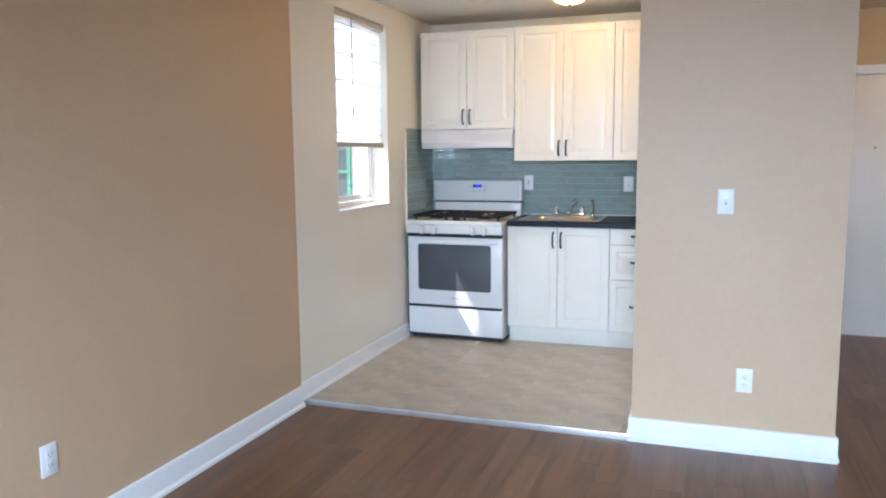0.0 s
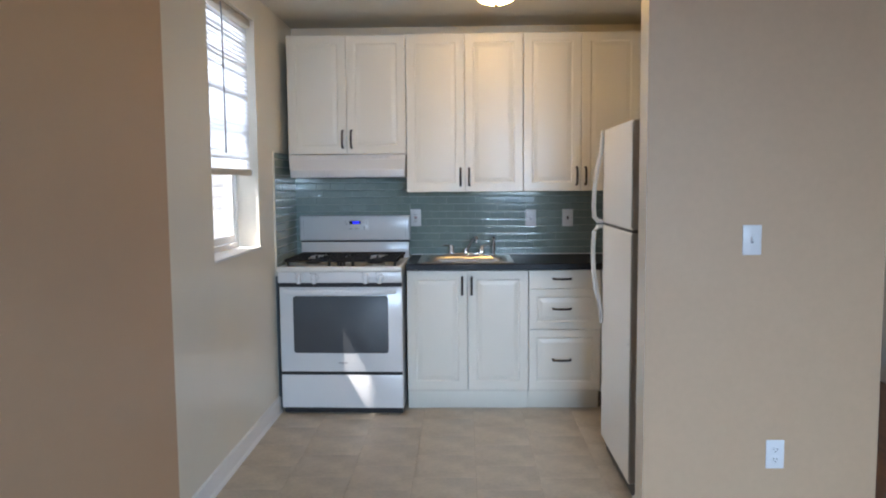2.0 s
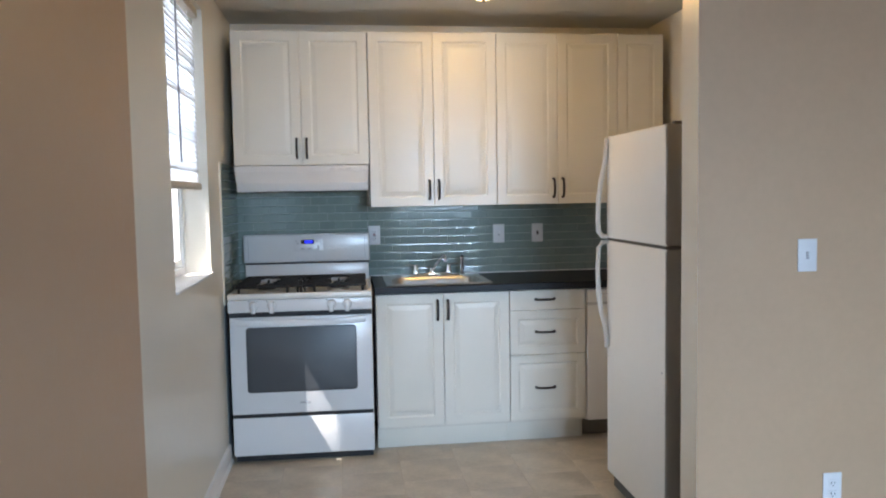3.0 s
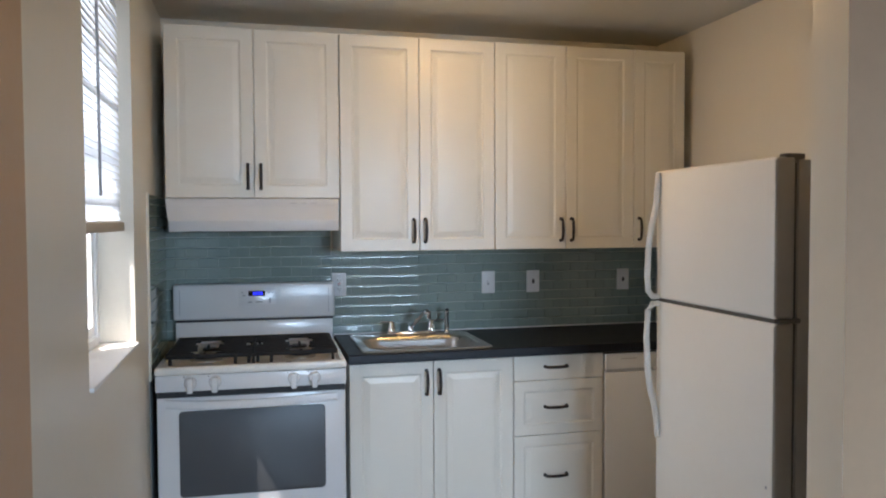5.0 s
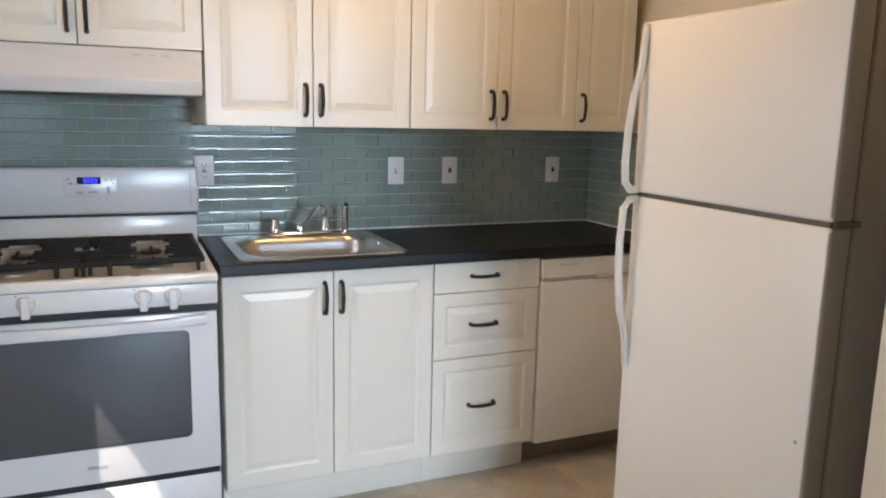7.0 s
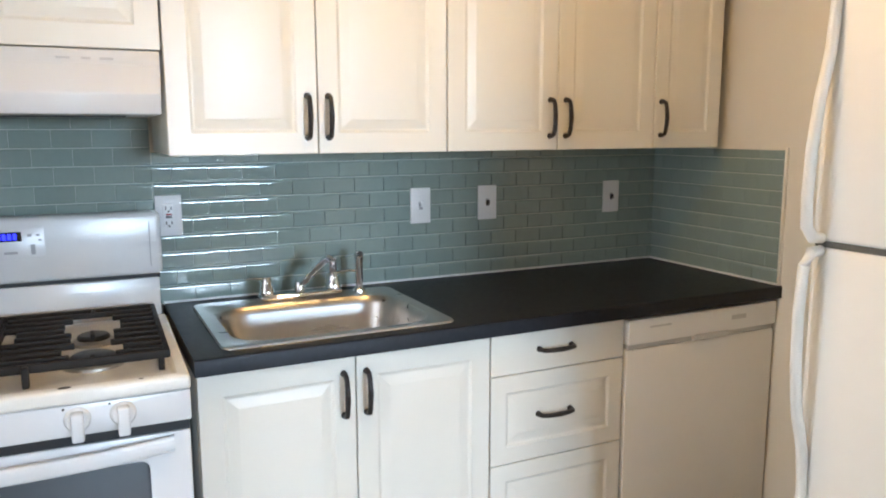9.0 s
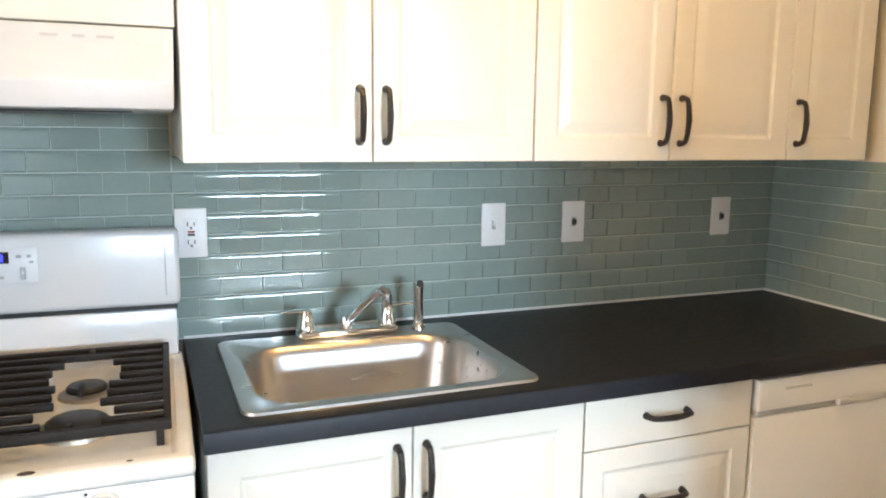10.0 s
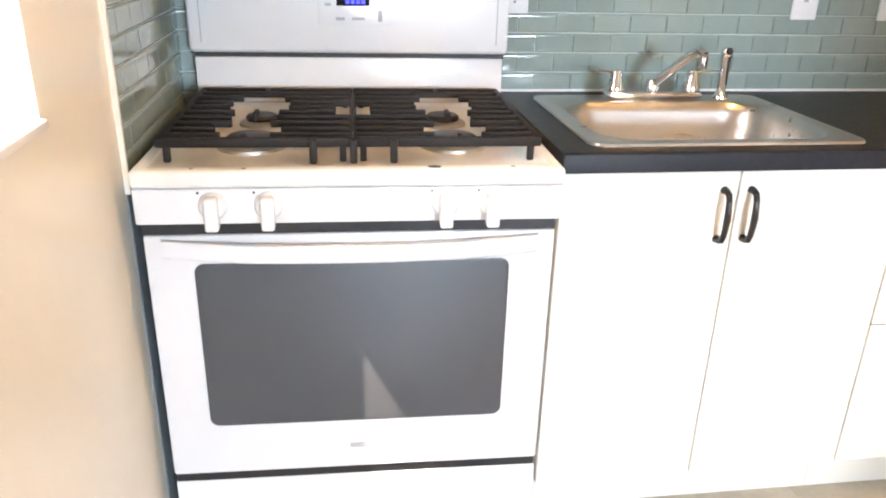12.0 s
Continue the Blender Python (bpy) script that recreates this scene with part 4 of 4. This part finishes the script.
part("peephole", lathe(bmesh.new(), [(0.010, 0), (0.009, 0.004), (0.004, 0.005)], Matrix.Translation((3.36, 0.53, 1.42)) @ Matrix.Rotation(radians(90), 4, "X"), 14), BRASS, ent)
part("door_closer", rounded((3.50, 0.47, 1.86), (3.72, 0.529, 1.91), 0.006), BRONZE, ent, "dark door closer")
part("knob", lathe(bmesh.new(), [(0.026, 0), (0.024, 0.006), (0.010, 0.012), (0.010, 0.03), (0.026, 0.042), (0.026, 0.056), (0.012, 0.064), (0.003, 0.065)], Matrix.Translation((3.80, 0.53, 0.95)) @ Matrix.Rotation(radians(90), 4, "X"), 20), BRASS, ent)
clo = thing("door_2", "cream painted closet door in the hall", "door", kind="structure")
part("door_leaf", rounded((4.10, -0.315, FLOOR_L + 0.006), (4.14, 0.365, 1.965), 0.003), DOOR_PAINT, clo)
part("door_frame", boxes(((4.045, -0.35, FLOOR_L), (4.19, -0.318, 1.967)), ((4.045, 0.368, FLOOR_L), (4.19, 0.40, 1.967)), ((4.045, -0.35, 1.967), (4.19, 0.40, 2.0)),
                         ((4.042, -0.42, FLOOR_L), (4.0595, -0.35, 2.06)), ((4.042, 0.40, FLOOR_L), (4.0595, 0.47, 2.06)), ((4.042, -0.35, 2.0), (4.0595, 0.40, 2.06))), TRIM, clo)
part("knob", lathe(bmesh.new(), [(0.026, 0), (0.010, 0.012), (0.010, 0.03), (0.026, 0.042), (0.026, 0.056), (0.003, 0.065)], Matrix.Translation((4.10, 0.30, 0.93)) @ Matrix.Rotation(radians(-90), 4, "Y"), 20), BRASS, clo)

# ---- outside ----
solid("ground", boxes(((-900, -900, -1.0), (900, 900, -0.6))), PAVING, "pale concrete yard outside the windows", "ground")


# Added out of view: its north corner limits the sunbeam's width on the stove.
solid("wall_sun_block", boxes(((-1.25, -8.2, -0.6), (-0.205, -1.84, 5.2))), SIDING, "unseen plain white block added to trim the sun patch on the stove", "wall")


def house(x0, x1, y0, y1, eaves, windows, label):
    """A neighbouring house with lapped siding, a low gable roof and windows in the wall that faces -y."""
    ho = thing("house", label, "house")
    base = -0.6
    part("wall", boxes(((x0, y0, base), (x1, y1, eaves))), SIDING, ho)
    rb = bmesh.new()
    mid = (y0 + y1) / 2
    prof = [(y0 - 0.25, eaves), (y1 + 0.25, eaves), (y1 + 0.25, eaves + 0.14), (mid, eaves + 1.3), (y0 - 0.25, eaves + 0.14)]
    ends = [[rb.verts.new((x, y, z)) for y, z in prof] for x in (x0 - 0.15, x1 + 0.15)]
    for k in range(5):
        rb.faces.new((ends[0][k], ends[0][(k + 1) % 5], ends[1][(k + 1) % 5], ends[1][k]))
    rb.faces.new(ends[0][::-1])
    rb.faces.new(ends[1])
    part("roof", rb, ROOF, ho)
    z = base + 0.2
    while z < eaves - 0.1:
        part("siding_board", extrude_profile([(0, 0), (0.018, 0), (0.004, 0.19), (0, 0.19)], (x0, y0, z), (x1, y0, z), (0, -1)), SIDING, ho)
        z += 0.2
    for wx, wz in windows:
        wn = part("window", boxes(((wx, y0 - 0.06, wz), (wx + 0.08, y0, wz + 1.5)), ((wx + 0.82, y0 - 0.06, wz), (wx + 0.90, y0, wz + 1.5)), ((wx + 0.08, y0 - 0.06, wz), (wx + 0.82, y0, wz + 0.08)),
                                  ((wx + 0.08, y0 - 0.06, wz + 1.42), (wx + 0.82, y0, wz + 1.5)), ((wx + 0.08, y0 - 0.05, wz + 0.72), (wx + 0.82, y0, wz + 0.78)), ((wx + 0.43, y0 - 0.045, wz + 0.08), (wx + 0.47, y0, wz + 0.72))), GREEN_PAINT, ho, "green window frame")
        for za, zb in ((0.08, 0.72), (0.78, 1.42)):
            part("pane", boxes(((wx + 0.08, y0 - 0.026, wz + za), (wx + 0.82, y0 - 0.005, wz + zb))), DARK_PANE, wn)


house(-11.0, -0.9, 8.0, 16.0, 5.2, ((-5.55, 0.3), (-8.8, 0.3), (-8.8, 3.1), (-5.55, 3.1), (-2.4, 3.1)), "white sided neighbouring house with green window frames")

# ---- backsplash tiles ----
TW, TH, TJ = 0.0985, 0.0495, 0.0028


def tile_mesh(w, h):
    """A glass tile with pillowed edges, its face looking to -y; its lower left corner at the origin."""
    bm = bmesh.new()
    d = 0.0075
    loops = []
    for o, y in ((0, 0), (0, -d + 0.0040), (0.0012, -d + 0.0021), (0.0030, -d + 0.0009), (0.0055, -d + 0.0004), (0.0075, -d + 0.0001), (0.0102, -d)):
        p, q, r = o * 0.1, o * 0.4, o
        loops.append([(p, y, q), (w - p, y, q), (w - p, y, h - r), (p, y, h - r)])
    loft(bm, loops)
    me = mesh_of("tile", bm, GLASS_TILE, 80)
    face = max(me.polygons, key=lambda p: p.area if p.normal.y < -0.99 else 0)
    rim = set(face.edge_keys)
    for e in me.edges:
        e.use_edge_sharp = e.key in rim or abs(me.vertices[e.vertices[0]].co.y - me.vertices[e.vertices[1]].co.y) > 1e-6
    return me


TILE_CACHE = {}


def tile_field(name, m, z0, spans, label):
    """Running-bond tiles along a wall: spans of (u0, u1, z1). m turns the wall's own frame into the world."""
    back = bmesh.new()
    for u0, u1, z1 in spans:
        box(back, (u0, -0.0045, z0), (u1, -0.0002, z1))
    ob = tagged(new(name, mesh_of(name, back, GROUT)), label, "tiles", kind="structure")
    ob.matrix_basis = m
    rng2 = random.Random(7)
    for u0, u1, z1 in spans:
        row, z = 0, z0
        while z < z1 - 0.006:
            h = round(min(TH - TJ, z1 - z), 4)
            u = u0 - (TW / 2 if row % 2 else 0) - (u0 % TW if u0 > 0.01 else 0)
            while u < u1 - 0.006:
                a, b = max(u, u0), min(u + TW - TJ / 2, u1)
                if b - a > 0.008:
                    key = (round(b - a, 3), h)
                    if key not in TILE_CACHE:
                        TILE_CACHE[key] = tile_mesh(b - a, h)
                    t = new("tile", TILE_CACHE[key])
                    t.parent = ob
                    t.matrix_basis = pose(a, -0.0006 + rng2.uniform(-0.0004, 0.0002), z + TJ / 2, rng2.uniform(-0.04, 0.04), 0, rng2.uniform(-0.04, 0.04))
                u += TW
            z += TH
            row += 1


tile_field("backsplash_north", Matrix(), 0.9146, [(0.0, 0.784, 1.595), (0.784, 2.584, 1.345)], "sage green glass subway tiles behind stove and counter")
tile_field("backsplash_west", pose(0, 0, 0, 0, 0, 90) @ Matrix.Translation((-0.592, 0, 0)), 0.8651, [(0.0, 0.581, 1.595)], "sage green glass subway tiles beside the stove")
tile_field("backsplash_east", pose(2.585, 0, 0, 0, 0, -90) @ Matrix.Translation((0.010, 0, 0)), 0.9146, [(0.0, 0.592, 1.338)], "sage green glass subway tiles at the counter's end")
# Thin strip over the wall that paints in the shadow beside the stove.
solid("wall_shade_strip", boxes(((0.0003, -0.597, 0.0), (0.003, -0.002, 0.843))), GAP_SHADE, "dark grey strip laid on the wall for the shade beside the stove, below the tiles", "wall")
solid("trim_tile_edge", boxes(((0.0, -0.600, 0.845), (0.009, -0.593, 1.60)), ((0.0, -0.593, 0.845), (0.009, -0.012, 0.8645)), ((2.576, -0.612, 0.914), (2.585, -0.603, 1.347)), ((2.576, -0.603, 1.339), (2.585, -0.001, 1.347))), CREAM, "thin white edging round the backsplash tiles", "trim")

# ---- floors ----
vfloor = tagged(new("floor_kitchen"), "beige stone-look vinyl tile kitchen floor", "floor", kind="structure")
TILE_F = {}
for col in range(9):
    x0 = 0.0 + 0.3 * col
    for rowi in range(-1, 9):
        ya, yb = -0.3 * rowi - (0.15 if col % 2 else 0.0) - 0.3, -0.3 * rowi - (0.15 if col % 2 else 0.0)
        a, b, c, d = x0 + 0.0008, min(x0 + 0.2992, 2.584), max(ya + 0.0005, EDGE if x0 < 1.75 else -2.084), min(yb - 0.0005, -0.001)
        if b - a < 0.02 or d - c < 0.02:
            continue
        key = (round(b - a, 3), round(d - c, 3))
        if key not in TILE_F:
            w, l = b - a, d - c
            bm = bmesh.new()
            loft(bm, [[(0, 0, -0.0015), (w, 0, -0.0015), (w, l, -0.0015), (0, l, -0.0015)], [(0, 0, -0.0002), (w, 0, -0.0002), (w, l, -0.0002), (0, l, -0.0002)],
                      [(0.0008, 0.0008, 0), (w - 0.0008, 0.0008, 0), (w - 0.0008, l - 0.0008, 0), (0.0008, l - 0.0008, 0)]])
            TILE_F[key] = mesh_of("floor_tile", bm, VINYL)
        t = new("floor_tile", TILE_F[key])
        t.parent = vfloor
        t.matrix_basis = pose(a, c, 0)

wfloor = tagged(new("floor_living"), "walnut brown wood-look plank floor", "floor", kind="structure")
PLANK = {}
rows = random.Random(3)
PW = 0.125
for i in range(46):
    x0 = i * PW
    y = -8.0 - rows.uniform(0, 1.2)
    end = EDGE - 0.005 if x0 + PW < 2.78 else 0.52
    while y < end:
        a, b = max(y, -8.0), min(y + 1.2 - 0.0006, end)
        if b - a > 0.02:
            key = round(b - a, 3)
            if key not in PLANK:
                w, l = PW - 0.0005, b - a
                bm = bmesh.new()
                loft(bm, [[(0, 0, -0.004), (w, 0, -0.004), (w, l, -0.004), (0, l, -0.004)], [(0, 0, -0.0005), (w, 0, -0.0005), (w, l, -0.0005), (0, l, -0.0005)],
                          [(0.0005, 0.0005, 0), (w - 0.0005, 0.0005, 0), (w - 0.0005, l - 0.0005, 0), (0.0005, l - 0.0005, 0)]])
                PLANK[key] = mesh_of("plank", bm, WOOD)
            p = new("plank", PLANK[key])
            p.parent = wfloor
            p.matrix_basis = pose(x0, a, FLOOR_L)
        y += 1.2
